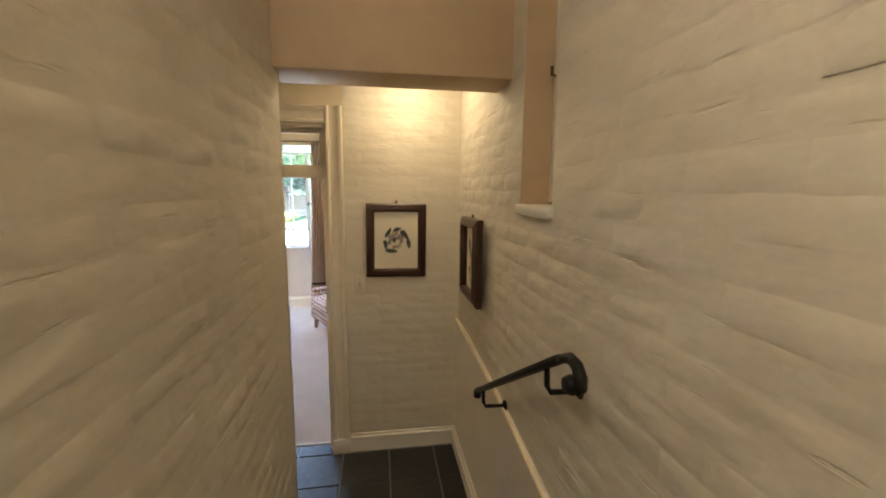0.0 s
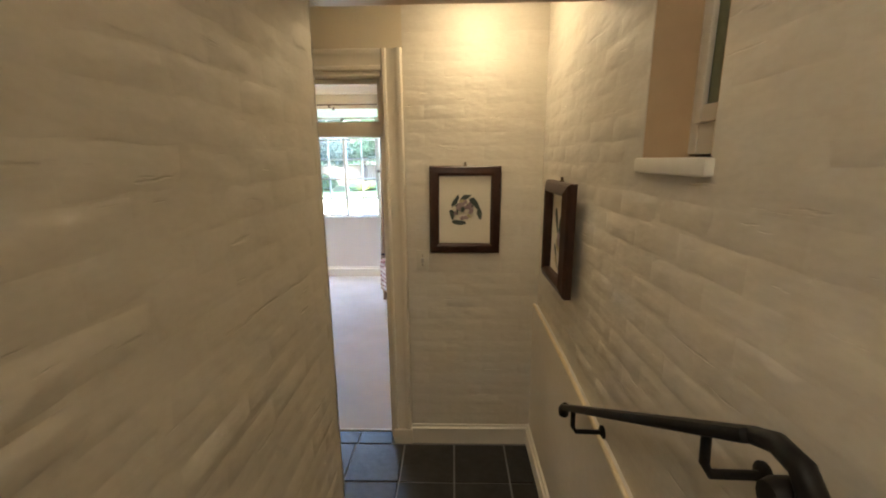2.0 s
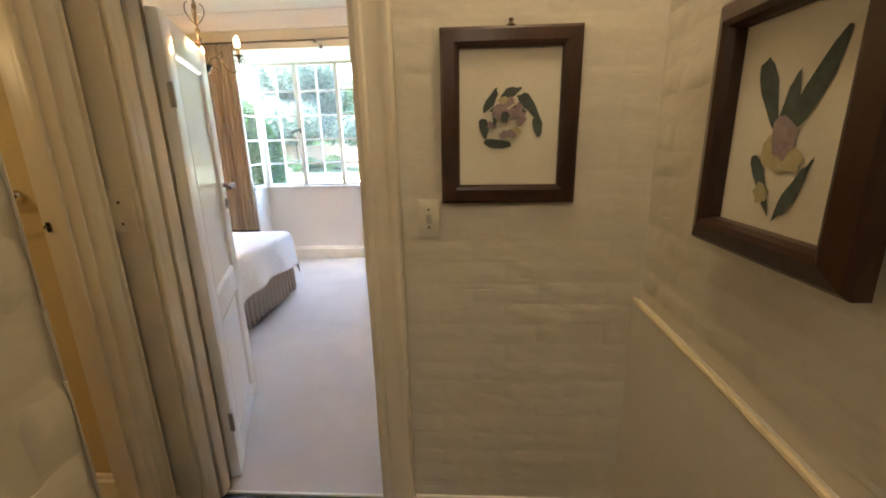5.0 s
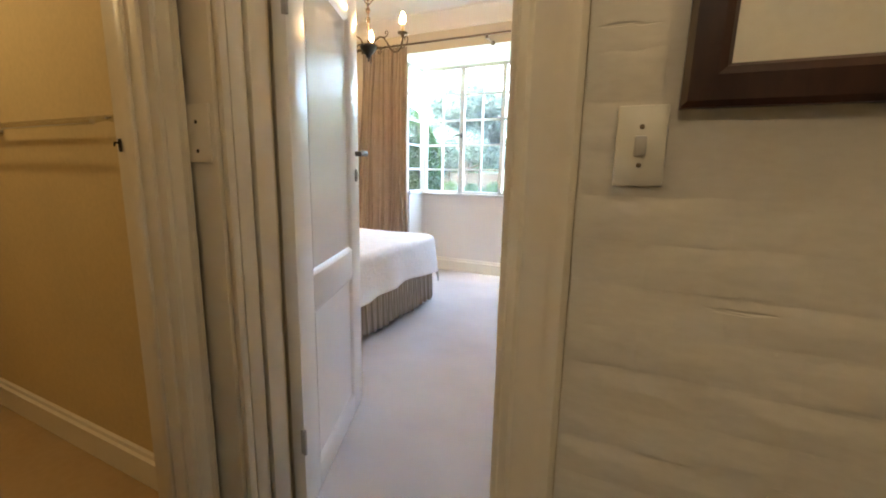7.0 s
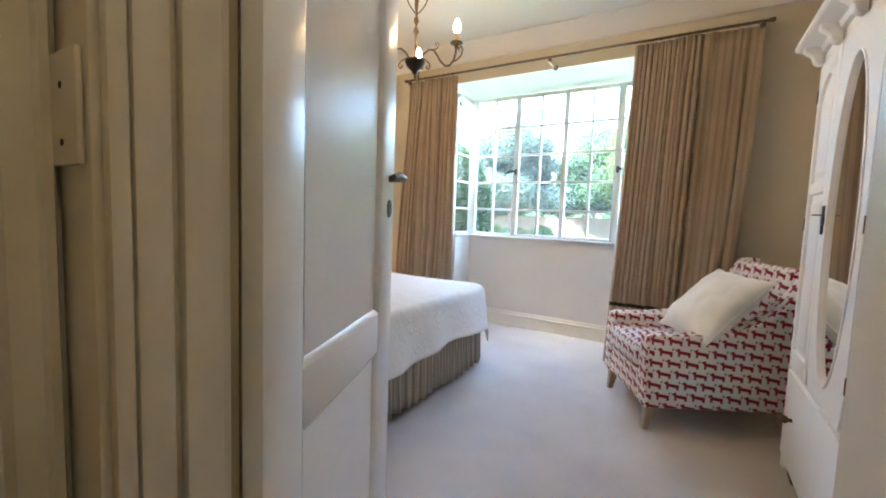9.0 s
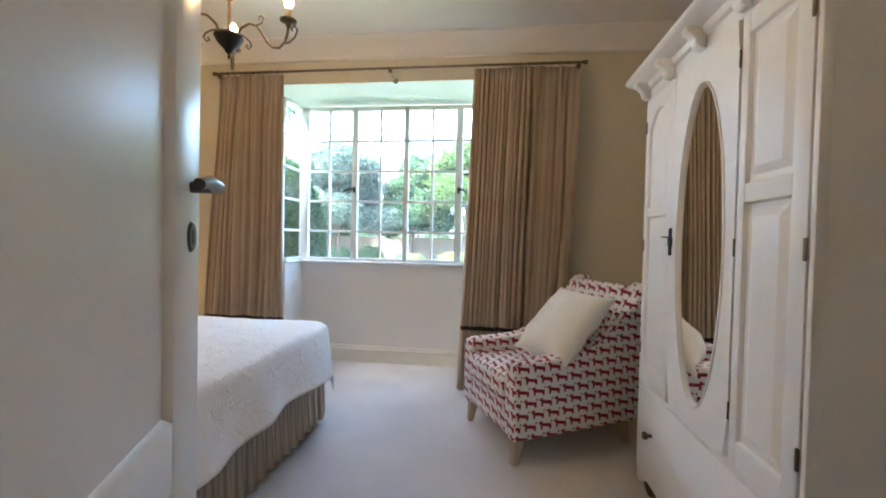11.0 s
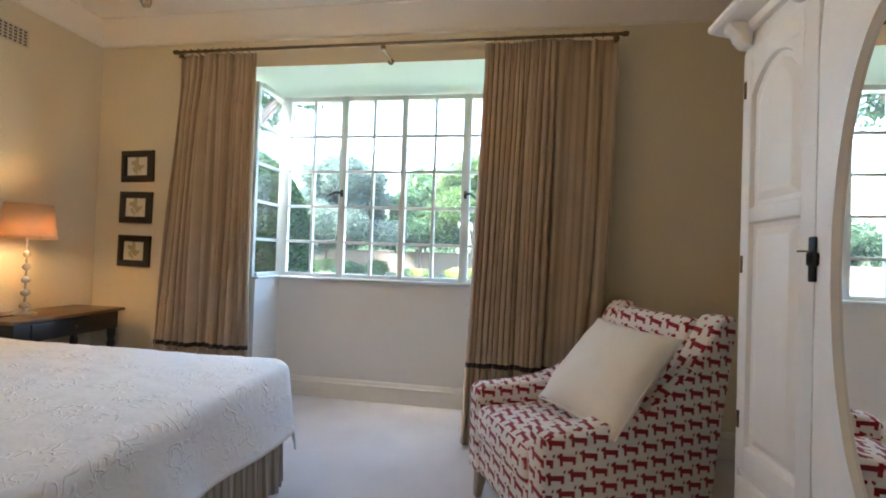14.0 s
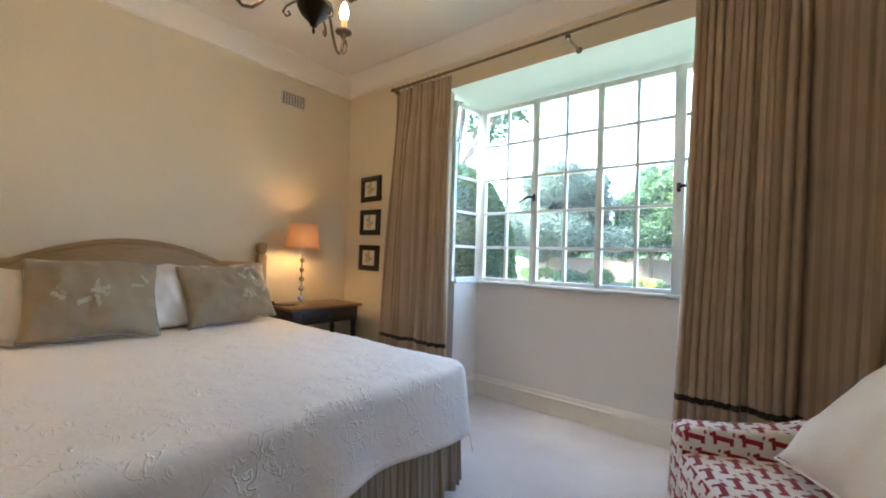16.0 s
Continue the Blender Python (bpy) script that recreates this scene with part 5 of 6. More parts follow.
for k in range(4):
    R3 = Matrix.Rotation(radians(45 + 90 * k), 4, "Z")
    tube(bm, [(0.008 + 0.055 * math.sin(min(2.6, j * 0.32)), 0, 2.40 + 0.02 * j - 0.004 * max(0, j - 6) ** 2) for j in range(10)], 0.004, 6, m=R3)
part("scrolls", bm, BRONZE, ch)


# ---------------- armchair ----------------
front_l, front_r = Vector((-0.185, 2.925)), Vector((0.135, 2.315))
across = (front_r - front_l)
CW = across.length
yaw = math.degrees(math.atan2(across.y, across.x))
mid = (front_l + front_r) / 2
chair = thing("armchair", "white armchair printed with small red dogs, pale wooden legs", "armchair", pose(mid.x, mid.y, 0, 0, 0, yaw))
# local x across the front (left arm to right arm as seen by the sitter's opposite), local y from front to back
side = [(1.12 * q, h) for q, h in [(0.0, 0.145), (0.76, 0.16), (0.80, 0.45), (0.86, 0.80), (0.885, 0.965), (0.865, 0.995), (0.80, 0.99), (0.765, 0.95), (0.715, 0.86), (0.645, 0.765), (0.555, 0.685), (0.45, 0.625), (0.34, 0.592), (0.2, 0.577), (0.03, 0.572), (0.0, 0.555)]]
TH = 0.115
for s in (0, 1):
    x0 = -CW / 2 if s == 0 else CW / 2 - TH
    bm = prism(B(), side, TH, Matrix.Translation((x0 + TH, 0, 0)) @ Matrix.Rotation(radians(90), 4, "Z"), 0.02, 3)
    bmesh.ops.triangulate(bm, faces=[f for f in bm.faces if len(f.verts) > 4])
    part("arm", box_uv(bm), DOG_CLOTH, chair, limit=0.9)
bm = box(B(), -CW / 2 + TH - 0.005, CW / 2 - TH + 0.005, 0.012, 0.79, 0.15, 0.33, 0.015)
part("seat_base", box_uv(bm), DOG_CLOTH, chair)
bm = box(B(), -CW / 2 + TH - 0.01, CW / 2 - TH + 0.01, -0.012, 0.71, 0.32, 0.475, 0.045, seg=4)
for v in bm.verts:
    if v.co.z > 0.44:
        v.co.z += 0.03 * math.cos(v.co.x / CW * 3.0) * math.cos((v.co.y - 0.3) * 2.2)
part("seat_cushion", box_uv(bm), DOG_CLOTH, chair, limit=0.9)
bm = B()
t = bmesh.new()
box(t, -CW / 2 + TH - 0.02, CW / 2 - TH + 0.02, 0.0, 0.13, 0.0, 0.60, 0.045, seg=4)
join(bm, t, Matrix.Translation((0, 0.69, 0.40)) @ Matrix.Rotation(radians(-14), 4, "X"))
part("backrest", box_uv(bm), DOG_CLOTH, chair, limit=0.9)
for x in (-CW / 2 + 0.055, CW / 2 - 0.055):
    for y, tilt in ((0.055, 0.02), (0.78, -0.05)):
        bm = B()
        t = bmesh.new()
        bmesh.ops.create_cone(t, cap_ends=True, segments=4, radius1=0.024, radius2=0.042, depth=0.15)
        bmesh.ops.rotate(t, verts=t.verts, matrix=Matrix.Rotation(radians(45), 3, "Z"))
        for v in t.verts:
            v.co.z += 0.075
            v.co.y -= tilt * (0.15 - v.co.z) / 0.15
        bmesh.ops.bevel(t, geom=t.edges[:], offset=0.004, segments=2, affect="EDGES")
        join(bm, t, Matrix.Translation((x, y, 0)))
        part("leg", bm, LEG_WOOD, chair, "pale limed wooden leg")
cush = thing("cushion", "plain cream square cushion leaning in the armchair", "cushion", pose(mid.x, mid.y, 0, 0, 0, yaw) @ pose(0.12, 0.46, 0.725, -44, 0, 0) @ pose(0, 0, 0, 0, -2, 0) @ pose(0, 0, 0, 0, 0, 4))
part("cover", pillow_mesh(B(), 0.48, 0.52, 0.19, 41, crumple=0.02), CREAM_COTTON, cush, limit=3)
part("seam", piped_edge(B(), 0.48, 0.52, 0.004), CREAM_COTTON, cush)

# ---------------- wardrobe ----------------
WY0, WY1, WX = 1.165, 2.275, 0.745
wd = thing("wardrobe", "white painted three-door wardrobe with oval mirror and cornice", "wardrobe", pose(WX, WY1, 0, 0, 0, -90))
# local x runs along the front from the far end to the near end, local y into the wall; front at y = 0
W = WY1 - WY0
bm = B()
box(bm, 0, W, 0.022, 0.60, 0.10, 2.0, 0.004)
part("carcass", bm, WARDROBE_PAINT, wd)
part("top_rail", box(B(), 0.0, W, 0.004, 0.03, 1.93, 2.0, 0.003), WARDROBE_PAINT, wd)
part("middle_rail", box(B(), 0.0, W, 0.004, 0.03, 0.545, 0.562, 0.002), WARDROBE_PAINT, wd)
for x0 in (0.0, W - 0.018):
    part("side_stile", box(B(), x0, x0 + 0.018, 0.0, 0.03, 0.12, 1.93, 0.003), WARDROBE_PAINT, wd)
bm = B()
prof = [(0.0, 1.985), (-0.012, 1.99), (-0.02, 2.012), (-0.05, 2.02), (-0.082, 2.028), (-0.092, 2.036), (-0.092, 2.052), (0.60, 2.06), (0.60, 1.985)]
t = bmesh.new()
rings = [[t.verts.new((x, y, z)) for y, z in prof] for x in (-0.05, W + 0.05)]
for i in range(len(prof)):
    j = (i + 1) % len(prof)
    t.faces.new((rings[0][i], rings[0][j], rings[1][j], rings[1][i]))
t.faces.new(rings[0]), t.faces.new(rings[1][::-1])
join(bm, t)
part("cornice", bm, WARDROBE_PAINT, wd, limit=0.4)
for k in range(5):
    x = 0.03 + k * (W - 0.06) / 4
    o = [(0.0, 1.935), (-0.02, 1.938), (-0.036, 1.952), (-0.038, 1.97), (-0.05, 1.985), (-0.07, 1.998), (-0.072, 2.02), (0.0, 2.02)]
    bm = prism(B(), [(y, z) for y, z in o], 0.045, Matrix.Translation((x + 0.022, 0, 0)) @ Matrix.Rotation(radians(90), 4, "Z"), 0.006)
    part("corbel", bm, WARDROBE_PAINT, wd)
for x in (0.06, W - 0.06):
    for y in (0.06, 0.47):
        part("foot", lathe(B(), [(0.03, 0.11), (0.04, 0.08), (0.036, 0.04), (0.022, 0.0), (0, 0)], 16, Matrix.Translation((x, y, 0))), DARK_WOOD, wd, "dark turned foot")
part("apron_rail", prism(B(), [(0, 0.12), (0.0, 0.055), (0.05, 0.06), (0.09, 0.09), (0.14, 0.105), (W - 0.14, 0.105), (W - 0.09, 0.09), (W - 0.05, 0.06), (W, 0.055), (W, 0.12)], 0.022, Matrix.Translation((0, 0.004, 0)), 0.003), WARDROBE_PAINT, wd)
dr = part("drawer", box(B(), 0.022, W - 0.022, -0.006, 0.03, 0.13, 0.54, 0.005), WARDROBE_PAINT, wd)
for x in (0.2, W - 0.2):
    part("knob", lathe(B(), [(0.008, 0), (0.008, 0.012), (0.018, 0.024), (0.016, 0.036), (0, 0.04)], 16, Matrix.Translation((x, -0.006, 0.355)) @ Matrix.Rotation(radians(90), 4, "X")), BRONZE, dr, "small brass knob")


def fielded(bm, outline_fn, depth=0.012, lip=0.022):
    """A raised field inside a sunk border; outline_fn(inset) gives the outline at that inset."""
    steps = [(0.0, 0.0), (0.006, depth), (lip, depth), (lip + 0.022, depth * 0.25), (lip + 0.024, depth * 0.2)]
    rings = [[bm.verts.new((x, d, z)) for x, z in outline_fn(i)] for i, d in steps]
    n = len(rings[0])
    for a, b in zip(rings, rings[1:]):
        for k in range(n):
            bm.faces.new((a[k], a[(k + 1) % n], b[(k + 1) % n], b[k]))
    bm.faces.new(rings[-1])


def rect(x0, x1, z0, z1):
    return lambda i: [(x0 + i, z0 + i), (x1 - i, z0 + i), (x1 - i, z1 - i), (x0 + i, z1 - i)]


def arched(x0, x1, z0, z1, rise):
    def f(i):
        pts = [(x0 + i, z0 + i), (x1 - i, z0 + i)]
        for k in range(13):
            w = k / 12
            pts.append((x1 - i - (x1 - x0 - 2 * i) * w, z1 - rise - i + rise * (math.sin(math.pi * w) ** 0.8)))
        return pts
    return f


def framed_door(xa, xb, panels, hinge_side, key=False):
    """A door leaf with stiles, rails and fielded panels; the front is at y = -0.004."""
    bm = B()
    y = -0.004
    pa, pb = panels[0][0], panels[0][1]
    box(bm, xa, pa, y, 0.022, 0.565, 1.925, 0.002)
    d = part("door", bm, WARDROBE_PAINT, wd)
    part("stile", box(B(), pb, xb, y, 0.022, 0.565, 1.925, 0.002), WARDROBE_PAINT, d)
    zs = [0.565] + [z for p in panels for z in (p[2], p[3])] + [1.925]
    for a, b in zip(zs[::2], zs[1::2]):
        part("rail", box(B(), pa, pb, y, 0.022, a, b, 0.002), WARDROBE_PAINT, d)
    for x0, x1, z0, z1, rise in panels:
        bm = B()
        if rise:
            fielded(bm, arched(x0 - 0.001, x1 + 0.001, z0, z1, rise))
            sp = [(x0, z1)] + [p for p in arched(x0, x1, z0, z1, rise)(0)[2:]][::-1] + [(x1, z1)]
            prism(bm, sp, 0.02)
        else:
            fielded(bm, rect(x0 - 0.001, x1 + 0.001, z0, z1))
        bmesh.ops.translate(bm, verts=bm.verts, vec=(0, y, 0))
        part("panel", bm, WARDROBE_PAINT, d, limit=0.3)
    for z in (0.72, 1.225, 1.80):
        part("hinge", box(B(), hinge_side - 0.005, hinge_side + 0.005, y - 0.004, y + 0.002, z - 0.028, z + 0.028, 0.002), BRONZE, d)
    return d


framed_door(0.02, 0.338, [(0.055, 0.285, 0.64, 1.36, 0), (0.055, 0.285, 1.405, 1.86, 0.09)], 0.022)
framed_door(0.802, W - 0.02, [(0.838, W - 0.075, 0.64, 1.36, 0), (0.838, W - 0.075, 1.415, 1.86, 0.0)], W - 0.022)
# middle door with an oval opening for the mirror
CXM, CZM, RX, RZ = 0.571, 1.228, 0.172, 0.588
bm = B()
N = 64
inner = [(CXM + RX * math.cos(2 * math.pi * k / N), CZM + RZ * math.sin(2 * math.pi * k / N)) for k in range(N)]
xa, xb, za, zb = 0.345, 0.795, 0.565, 1.925
outer = []
for k in range(N):
    c, s = math.cos(2 * math.pi * k / N), math.sin(2 * math.pi * k / N)
    q = min((xb - CXM) / max(1e-6, c) if c > 0 else (CXM - xa) / max(1e-6, -c), (zb - CZM) / max(1e-6, s) if s > 0 else (CZM - za) / max(1e-6, -s))
    outer.append((CXM + q * c, CZM + q * s))
for y in (-0.006, 0.022):
    vi, vo = [bm.verts.new((x, y, z)) for x, z in inner], [bm.verts.new((x, y, z)) for x, z in outer]
    for k in range(N):
        j = (k + 1) % N
        bm.faces.new((vi[k], vi[j], vo[j], vo[k]))
bm.verts.ensure_lookup_table()
for off in (0, N):
    for k in range(N):
        j = (k + 1) % N
        bm.faces.new((bm.verts[off + k], bm.verts[off + j], bm.verts[2 * N + off + j], bm.verts[2 * N + off + k]))
md = part("door", bm, WARDROBE_PAINT, wd, limit=0.4)
bm = B()
rings = []
for sc, y in ((1.015, -0.0055), (1.02, -0.011), (0.985, -0.012), (0.95, 0.004)):
    rings.append([bm.verts.new((CXM + (RX + (sc - 1) * RX * 1.0) * math.cos(2 * math.pi * k / N), y, CZM + (RZ + (sc - 1) * RX) * math.sin(2 * math.pi * k / N))) for k in range(N)])
for a, b in zip(rings, rings[1:]):
    for k in range(N):
        j = (k + 1) % N
        bm.faces.new((a[k], a[j], b[j], b[k]))
part("mirror_rim", bm, WARDROBE_PAINT, md)
bm = B()
rings = []
for inset, y in ((0.0, 0.006), (0.0, 0.003), (0.016, 0.0005)):
    rings.append([bm.verts.new((CXM + (RX - 0.004 - inset) * math.cos(2 * math.pi * k / N), y, CZM + (RZ - 0.004 - inset) * math.sin(2 * math.pi * k / N))) for k in range(N)])
for a, b in zip(rings, rings[1:]):
    for k in range(N):
        j = (k + 1) % N
        bm.faces.new((a[k], a[j], b[j], b[k]))
bm.faces.new(rings[-1])
part("mirror", bm, MIRROR, md, "bevelled oval mirror glass", limit=0.02)
for z in (0.72, 1.225, 1.80):
    part("hinge", box(B(), 0.795, 0.801, -0.009, -0.004, z - 0.028, z + 0.028, 0.002), BRONZE, md)
bm = box(B(), 0.326, 0.352, -0.012, -0.005, 1.185, 1.30, 0.004)
box(bm, 0.320, 0.358, -0.012, -0.005, 1.225, 1.26, 0.006)
part("lock_plate", bm, BLACK_IRON, md, "dark iron lock plate")
bm = tube(B(), [(0.338, -0.010, 1.262), (0.338, -0.022, 1.262)], 0.003, 8)
tube(bm, [(0.338 + 0.010 * math.cos(q), -0.031 + 0.010 * math.sin(q), 1.262) for q in [j * math.pi / 6 for j in range(13)]], 0.0025, 6, False)
part("key", bm, BRONZE, md)


# ---------------- garden ----------------
def leaf_cloud(bm, centre, size, count, leaf, rnd, hollow=0.5):
    """Many small bent leaves scattered through a lumpy round volume."""
    cx, cy, cz = centre
    for _ in range(count):
        v = Vector((rnd.gauss(0, 1), rnd.gauss(0, 1), rnd.gauss(0, 1))).normalized()
        r = (hollow + (1 - hollow) * rnd.random()) * (0.86 + 0.22 * noise.noise(v * 2.2 + Vector(centre)))
        p = Vector((cx + v.x * size[0] * r, cy + v.y * size[1] * r, cz + v.z * size[2] * r))
        a = Vector((rnd.uniform(-1, 1), rnd.uniform(-1, 1), rnd.uniform(-1, 1))).normalized()
        b = a.orthogonal().normalized()
        s = leaf * rnd.uniform(0.6, 1.3)
        q = [p - a * s, p + b * s * 0.45, p + a * s, p - b * s * 0.45]
        bm.faces.new([bm.verts.new(x) for x in q])


def tree(name, label, x, y, height, spread_r, leaf_mat, seed, trunk_share=0.32, blobs=16, leaves=260, leaf=0.10, group=""):
    rnd = random.Random(seed)
    ob = thing(name, label, "tree", pose(x, y, -0.35), group)
    bm = B()
    th = height * trunk_share
    lean = [rnd.uniform(-0.15, 0.15) for _ in range(4)]
    tr = 0.03 * height * 0.5
    tube(bm, [(0, 0, 0), (lean[0] * 0.5, lean[1] * 0.5, th * 0.5), (lean[0], lean[1], th), (lean[0] * 1.5, lean[1] * 1.5, height * 0.75)], [tr * 1.4, tr, tr * 0.9, tr * 0.25], 10)
    centres = []
    for k in range(blobs):
        q = rnd.uniform(0, 6.28)
        r = spread_r * math.sqrt(rnd.random()) * 0.8
        z = th + (height - th) * rnd.uniform(0.1, 0.92)
        r *= 1.15 - 0.75 * ((z - th) / (height - th)) ** 2
        centres.append((r * math.cos(q), r * math.sin(q), z))
    for k, c in enumerate(centres[:8]):
        tube(bm, [(lean[0], lean[1], th * 0.9), (c[0] * 0.5, c[1] * 0.5, (th + c[2]) / 2), c], [tr * 0.55, tr * 0.35, tr * 0.1], 6)
    part("trunk", bm, BARK, ob)
    bm = B()
    for c in centres:
        s = spread_r * rnd.uniform(0.28, 0.45)
        leaf_cloud(bm, c, (s, s, s * 0.8), leaves, leaf, rnd, 0.3)
    part("crown", bm, leaf_mat, ob, limit=3)
    return ob


tree("tree", "grey-green round garden tree on the lawn", -11.0, 28.0, 7.8, 4.0, LEAF_GREY, 51, 0.28, 26, 2300, 0.13)
tree("tree", "leafy bright green garden tree by the boundary wall", -2.4, 31.0, 8.6, 4.4, LEAF_LIGHT, 52, 0.28, 28, 2200, 0.14)
tree("tree", "mid-green garden tree between its neighbours by the wall", -6.3, 31.5, 7.7, 3.3, LEAF_MID, 61, 0.25, 26, 1900, 0.14)
tree("tree", "low grey-green garden tree beside the boundary wall", -14.2, 32.0, 6.2, 3.2, LEAF_GREY, 62, 0.25, 22, 1500, 0.14)
tree("tree", "tall dark garden tree beyond the boundary wall", -7.4, 39.0, 9.6, 5.2, LEAF_DARK, 53, 0.25, 26, 1700, 0.17)
tree("tree", "tall leafy garden tree near the boundary wall", 4.2, 27.0, 10.5, 5.2, LEAF_LIGHT, 54, 0.25, 30, 2000, 0.15)
tree("tree", "spreading garden tree near the far wall", -15.5, 38.0, 5.4, 4.0, LEAF_MID, 55, 0.25, 26, 1200, 0.15)
tree("tree", "tall dark garden tree beyond the wall", -24.0, 40.0, 7.0, 5.0, LEAF_DARK, 56, 0.3, 24, 1000, 0.18)
tree("tree", "leafy garden tree beyond the wall", 14.0, 42.0, 12.0, 6.5, LEAF_MID, 57, 0.3, 24, 1000, 0.18)
tree("tree", "tall garden tree reaching over the bay window", -5.7, 8.6, 7.4, 2.1, LEAF_DARK, 58, 0.5, 12, 420, 0.09)

topiary = thing("topiary_bush", "dense clipped dome-shaped green bush beside bay window", "bush", pose(-2.80, 4.68, -0.35))
rnd = random.Random(60)
bm = B()
for _ in range(34000):
    q, h = rnd.uniform(0, 6.28), rnd.random()
    rr = 0.80 * max(0.0, 1 - max(0, (h - 0.45) / 0.55) ** 2.5) ** 0.5
    rr *= (0.9 + 0.1 * rnd.random()) * (1 + 0.05 * noise.noise(Vector((math.cos(q) * 3, math.sin(q) * 3, h * 6))))
    p = Vector((rr * math.cos(q), rr * math.sin(q), 0.05 + 2.58 * h))
    a = Vector((rnd.uniform(-1, 1), rnd.uniform(-1, 1), rnd.uniform(-1, 1))).normalized()
    b = a.orthogonal().normalized()
    s = 0.028 * rnd.uniform(0.6, 1.3)
    bm.faces.new([bm.verts.new(x) for x in (p - a * s, p + b * s * 0.5, p + a * s, p - b * s * 0.5)])
part("foliage", bm, LEAF_TOPIARY, topiary, limit=3)
bm = lathe(B(), [(0, 0.02), (0.60, 0.02), (0.70, 0.8), (0.70, 1.3), (0.64, 1.85), (0.46, 2.28), (0.2, 2.46), (0, 2.5)], 24)
part("inner_growth", bm, LEAF_TOPIARY, topiary, limit=3)


def shrub(x, y, r, h, mat, seed, label, flowers=False):
    rnd = random.Random(seed)
    ob = thing("shrub", label, "shrub", pose(x, y, -0.35), "garden shrubs")
    bm = B()
    for k in range(6):
        leaf_cloud(bm, (rnd.uniform(-r, r) * 0.6, rnd.uniform(-r, r) * 0.6, h * rnd.uniform(0.3, 0.6)), (r * 0.6, r * 0.6, h * 0.45), 520, 0.075, rnd, 0.2)
    part("foliage", bm, mat, ob, limit=3)
    part("stems", tube(tube(B(), [(0, 0, 0), (r * 0.2, 0, h * 0.6)], 0.02, 6), [(0.05, 0, 0), (-r * 0.2, 0.1, h * 0.6)], 0.02, 6), BARK, ob)
    if flowers:
        bm = B()
        leaf_cloud(bm, (0, 0, h * 0.5), (r, r, h * 0.5), 800, 0.06, rnd, 0.75)
        part("blossom", bm, FLOWER, ob, limit=3)
    return ob


rnd = random.Random(70)
for k in range(9):
    x = -16.0 + 2.6 * k + rnd.uniform(-0.4, 0.4)
    yellow = k in (4, 5, 6)
    shrub(x, 28.5 + rnd.uniform(-1.5, 1.5), rnd.uniform(1.0, 1.5), rnd.uniform(0.7, 1.2) * (0.8 if yellow else 1.2), LEAF_LIGHT if k % 2 else LEAF_MID, 80 + k, "low yellow flowering shrub in the garden bed" if yellow else "low green shrub in the garden bed", yellow)

bm = B()
gw = tagged(new("garden_wall"), "beige rendered boundary wall with pillars and capping", "wall")
part("wall_face", box(B(), -70, 70, 34.0, 34.22, -0.4, 1.35), GARDEN_WALL, gw)
part("coping", box(B(), -70, 70, 33.96, 34.26, 1.35, 1.42, 0.02), GARDEN_WALL, gw)
for k in range(21):
    x = -70 + 7 * k
    part("pillar", box(box(B(), x - 0.22, x + 0.22, 33.9, 34.3, -0.4, 1.6, 0.01), x - 0.27, x + 0.27, 33.85, 34.35, 1.6, 1.68, 0.02), GARDEN_WALL, gw)
house = thing("neighbour_house", "beige rendered neighbouring house with dark tiled roof", "house", pose(-26, 17, -0.35, 0, 0, 90))
part("wall", box(B(), -6, 6, -3, 3, 0, 3.4), GARDEN_WALL, house)
part("roof", prism(B(), [(-3.5, 3.4), (3.5, 3.4), (0, 5.2)], 13, Matrix.Translation((6.5, 0, 0)) @ Matrix.Rotation(radians(90), 4, "Z")), ROOF_TILE, house)
for x in (-4, 0, 4):
    wn_ = part("window", box(B(), x - 0.7, x + 0.7, -3.04, -2.98, 1.0, 2.4), STEEL_WINDOW, house)
    for dx in (-0.34, 0.34):
        part("pane", box(B(), x + dx - 0.29, x + dx + 0.29, -3.05, -3.03, 1.08, 2.32), DARK_PANE, wn_)
# far line of trees closing the view
rnd = random.Random(90)
bm = B()
for k in range(60):
    x = -90 + 3.0 * k + rnd.uniform(-1, 1)
    r = rnd.uniform(2.5, 4.6)
    leaf_cloud(bm, (x, 66 + rnd.uniform(-4, 4), rnd.uniform(2.0, 4.5)), (r * 1.2, r, r), 650, 0.3, rnd, 0.3)
tagged(mesh_object("far_woods", bm, LEAF_MID, True, 3), "distant belt of leafy garden trees", "woods", kind="stuff")


# ---------------- slate tiles ----------------
def tile_mesh(name, w, d, seed):
    rnd = random.Random(seed)
    bm = B()
    box(bm, -w / 2 + 0.005, w / 2 - 0.005, -d / 2 + 0.005, d / 2 - 0.005, -0.012, 0.0, 0.0025, seg=1)
    for v in bm.verts:
        v.co.z += rnd.uniform(-0.0012, 0.0012)
    me = bpy.data.meshes.new(name)
    bm.to_mesh(me)
    bm.free()
    me.materials.append(SLATE)
    return me


floor_landing = bpy.data.objects["floor_landing"]
T = 0.335
tiles = [tile_mesh("tile", T, T, 100 + k) for k in range(4)]
for i in range(-3, 3):
    for j in range(4):
        x, y = 0.486 + T * (i + 0.5), -0.03 - T * (j + 0.5)
        if x - T / 2 < -0.55 or y < -1.1 or (x < 0.29 and y < -1.0):
            continue
        ob = new("tile", tiles[(i * 3 + j * 5) % 4])
        ob.location, ob.parent = (x, y, 0.0), floor_landing
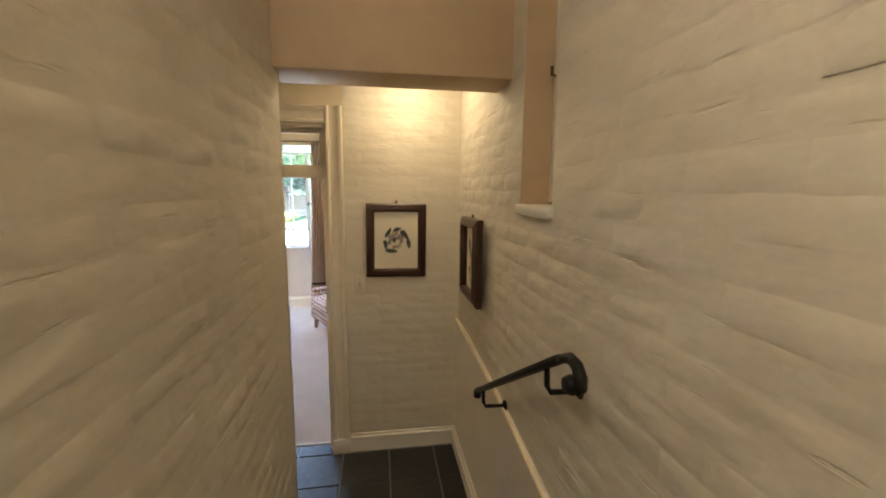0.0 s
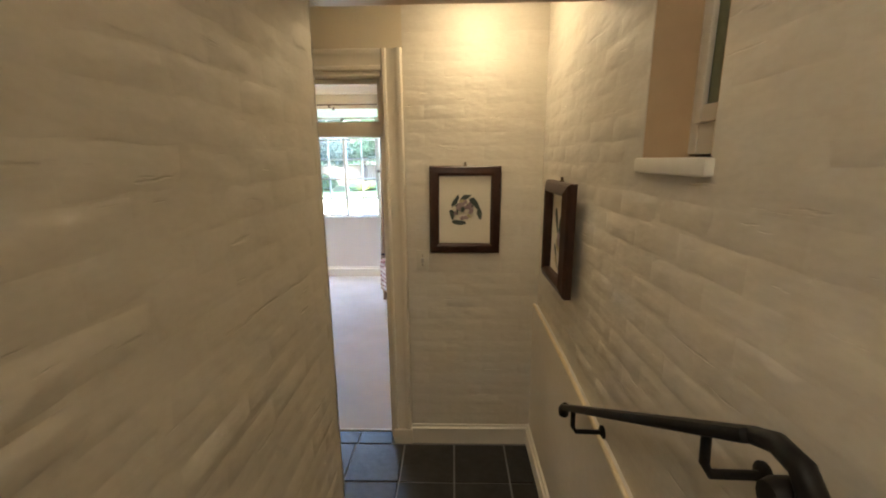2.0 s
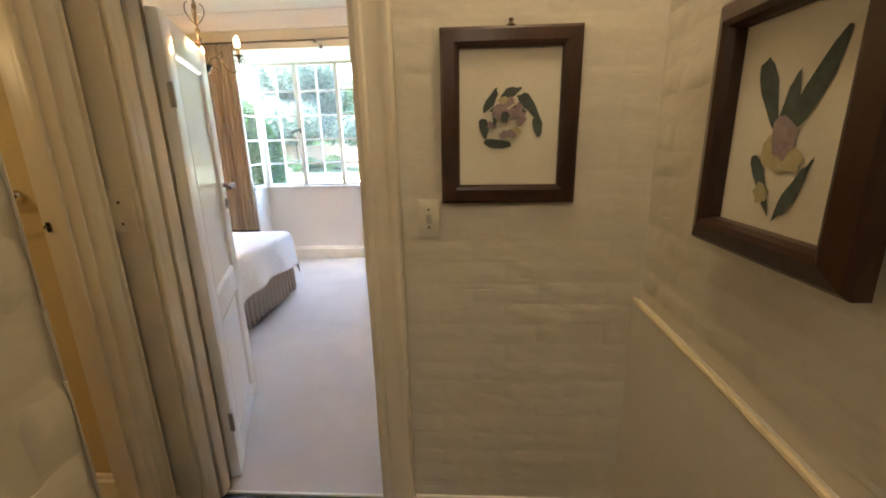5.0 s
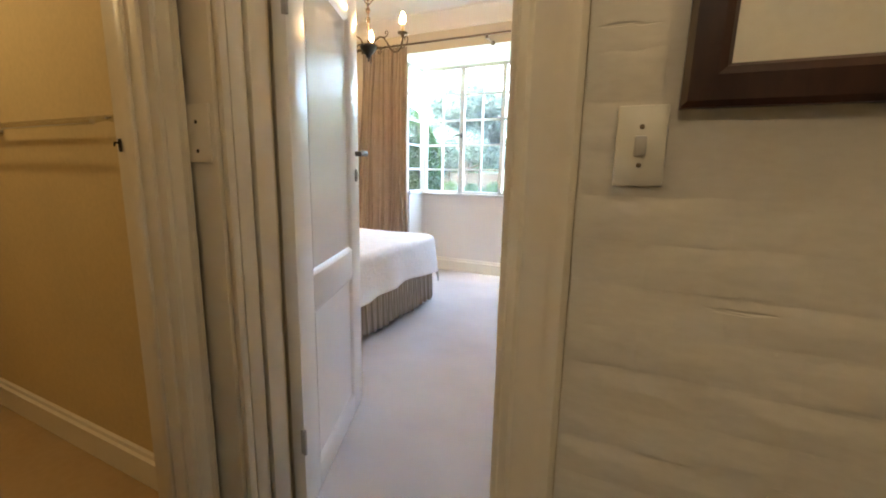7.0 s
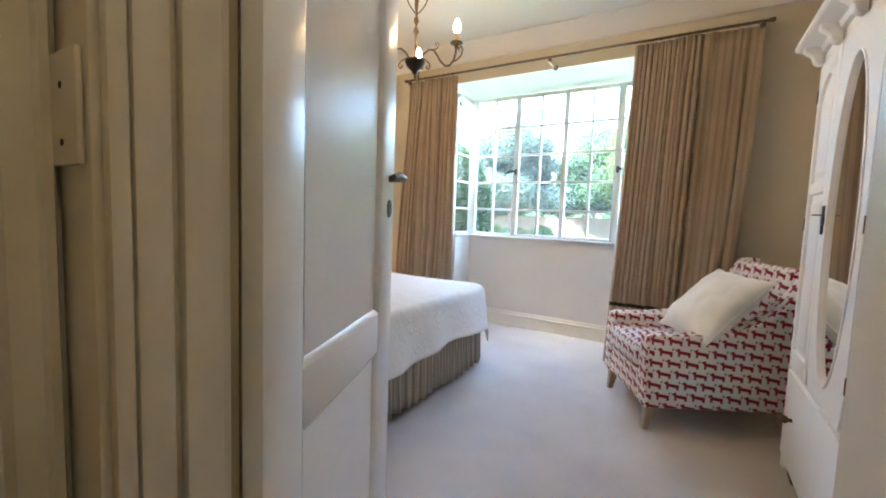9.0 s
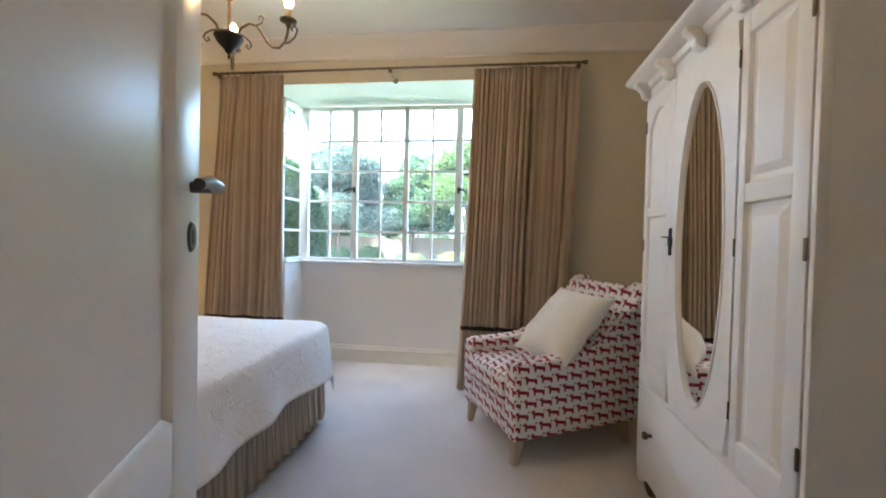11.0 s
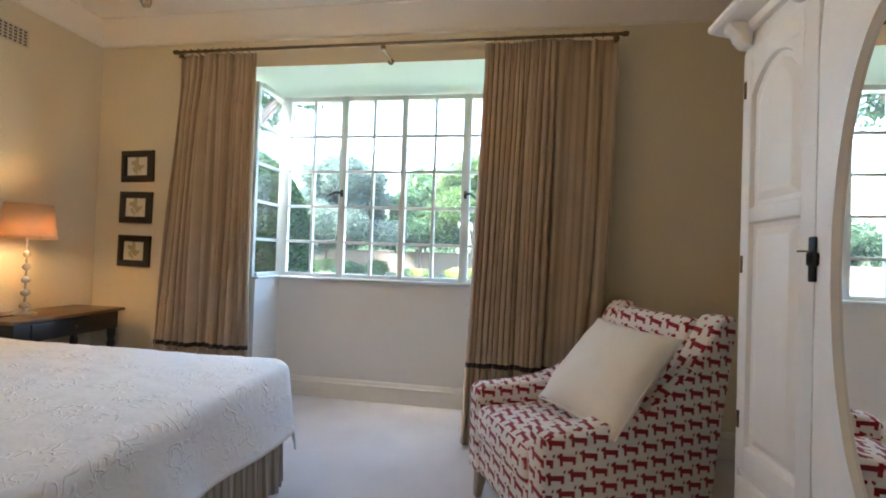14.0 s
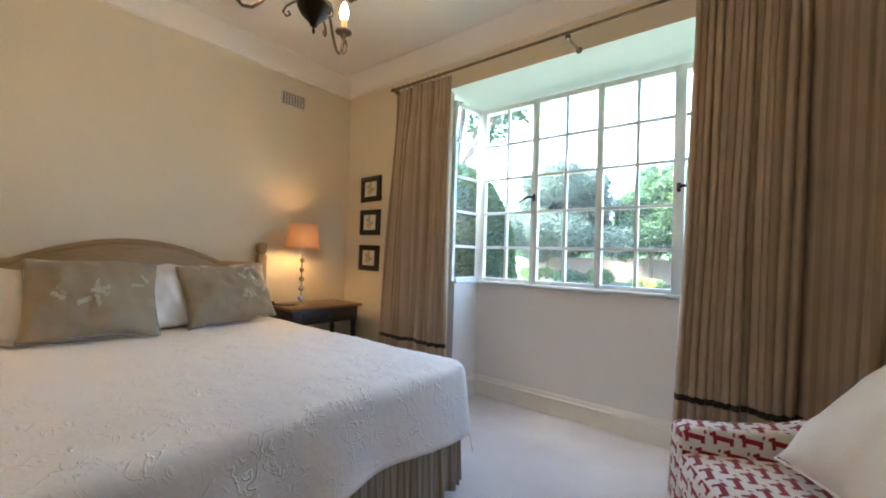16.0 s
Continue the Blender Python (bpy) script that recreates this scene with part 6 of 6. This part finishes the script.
for a, b in ((-0.37, -0.17), (-0.17, 0.163), (0.163, 0.40)):
    ob = new("tile", tile_mesh("tile", b - a, 0.136, 120))
    ob.location, ob.parent = ((a + b) / 2, 0.039, 0.0), floor_landing


# ---------------- painted bricks ----------------
def brick_mesh(seed, w=0.229, h=0.0755):
    """A soft-edged brick face under thick paint: x along, z up, front towards -y."""
    rnd = random.Random(seed)
    bm = B()
    nu, nv = 7, 4
    o = Vector((seed * 3.1, seed * 1.7, 0.3))
    g = []
    for i in range(nu + 1):
        col = []
        for j in range(nv + 1):
            a, b = 2 * i / nu - 1, 2 * j / nv - 1
            full = (1 - abs(a) ** 8) * (1 - abs(b) ** 4)
            dy = -0.0026 * full * (1 + 1.2 * noise.noise(Vector((a * 1.6, b * 1.2, 0)) + o)) + 0.0008 * (1 - min(1, full * 3))
            col.append(bm.verts.new((a * (w / 2), dy, b * (h / 2) + 0.004 * noise.noise(Vector((a * 1.5, 4, 0)) + o))))
        g.append(col)
    for i in range(nu):
        for j in range(nv):
            bm.faces.new((g[i][j], g[i + 1][j], g[i + 1][j + 1], g[i][j + 1]))
    bmesh.ops.recalc_face_normals(bm, faces=bm.faces)
    me = bpy.data.meshes.new("brick")
    bm.to_mesh(me)
    bm.free()
    for p in me.polygons:
        p.use_smooth = True
    me.materials.append(PAINTED_BRICK)
    return me


BRICKS = [brick_mesh(k) for k in range(10)]
PU, PZ = 0.231, 0.0765


def lay_bricks(wall, m, u0, u1, z0, z1, skip, seed, rough=1.0):
    """Courses on a wall: m brings (along, out, up) into place, out being -y of the brick."""
    rnd = random.Random(seed)
    for c in range(int((z1 - z0) / PZ)):
        z = z0 + (c + 0.5) * PZ
        u = u0 + (0.0 if c % 2 else -PU / 2)
        while u < u1:
            a, b = max(u, u0), min(u + PU, u1)
            if b - a > 0.05 and not skip((a + b) / 2, z):
                ob = new("brick", BRICKS[rnd.randrange(10)])
                ob.parent = wall
                s = (b - a) / PU
                ob.matrix_basis = m @ pose((a + b) / 2, rnd.uniform(-0.0022, 0.0006) * rough, z + rnd.uniform(-0.002, 0.002), rnd.uniform(-1.6, 1.6) * rough, rnd.uniform(-0.5, 0.5), rnd.uniform(-0.35, 0.35) * rough) @ Matrix.Diagonal((s, rnd.uniform(0.25, 1.35) * rough, 1, 1))
            u += PU


# right stair wall looks towards -x: along runs towards -y
right_m = Matrix.Translation((1.3505, 0, 0)) @ Matrix.Rotation(radians(-90), 4, "Z")
lay_bricks(wall_stair_right, right_m, 0.0, 2.75, 1.035, 2.72, lambda u, z: 1.16 < u < 1.67 and z > 1.83, 5)
lay_bricks(wall_stair_right, right_m, 1.76, 2.75, 0.60, 1.03, lambda u, z: False, 15)
left_m = Matrix.Translation((0.3545, 0, 0)) @ Matrix.Rotation(radians(90), 4, "Z")
lay_bricks(wall_stair_left, left_m, -2.80, -1.015, 0.32, 2.84, lambda u, z: False, 6, 1.0)
end_m = Matrix.Translation((0, -0.0045, 0))
lay_bricks(wall_end, end_m, 0.54, 1.35, 0.135, 2.70, lambda u, z: False, 7, 0.5)
# rounded, uneven brick ends at the free end of the left stair wall
rnd = random.Random(9)
for c in range(33):
    ob = new("brick", BRICKS[rnd.randrange(10)])
    ob.parent = wall_stair_left
    ob.matrix_basis = pose(0.255, -1.019, 0.32 + (c + 0.5) * PZ, 0, 0, 180) @ Matrix.Diagonal((0.92, rnd.uniform(0.6, 2.4), 1, 1))
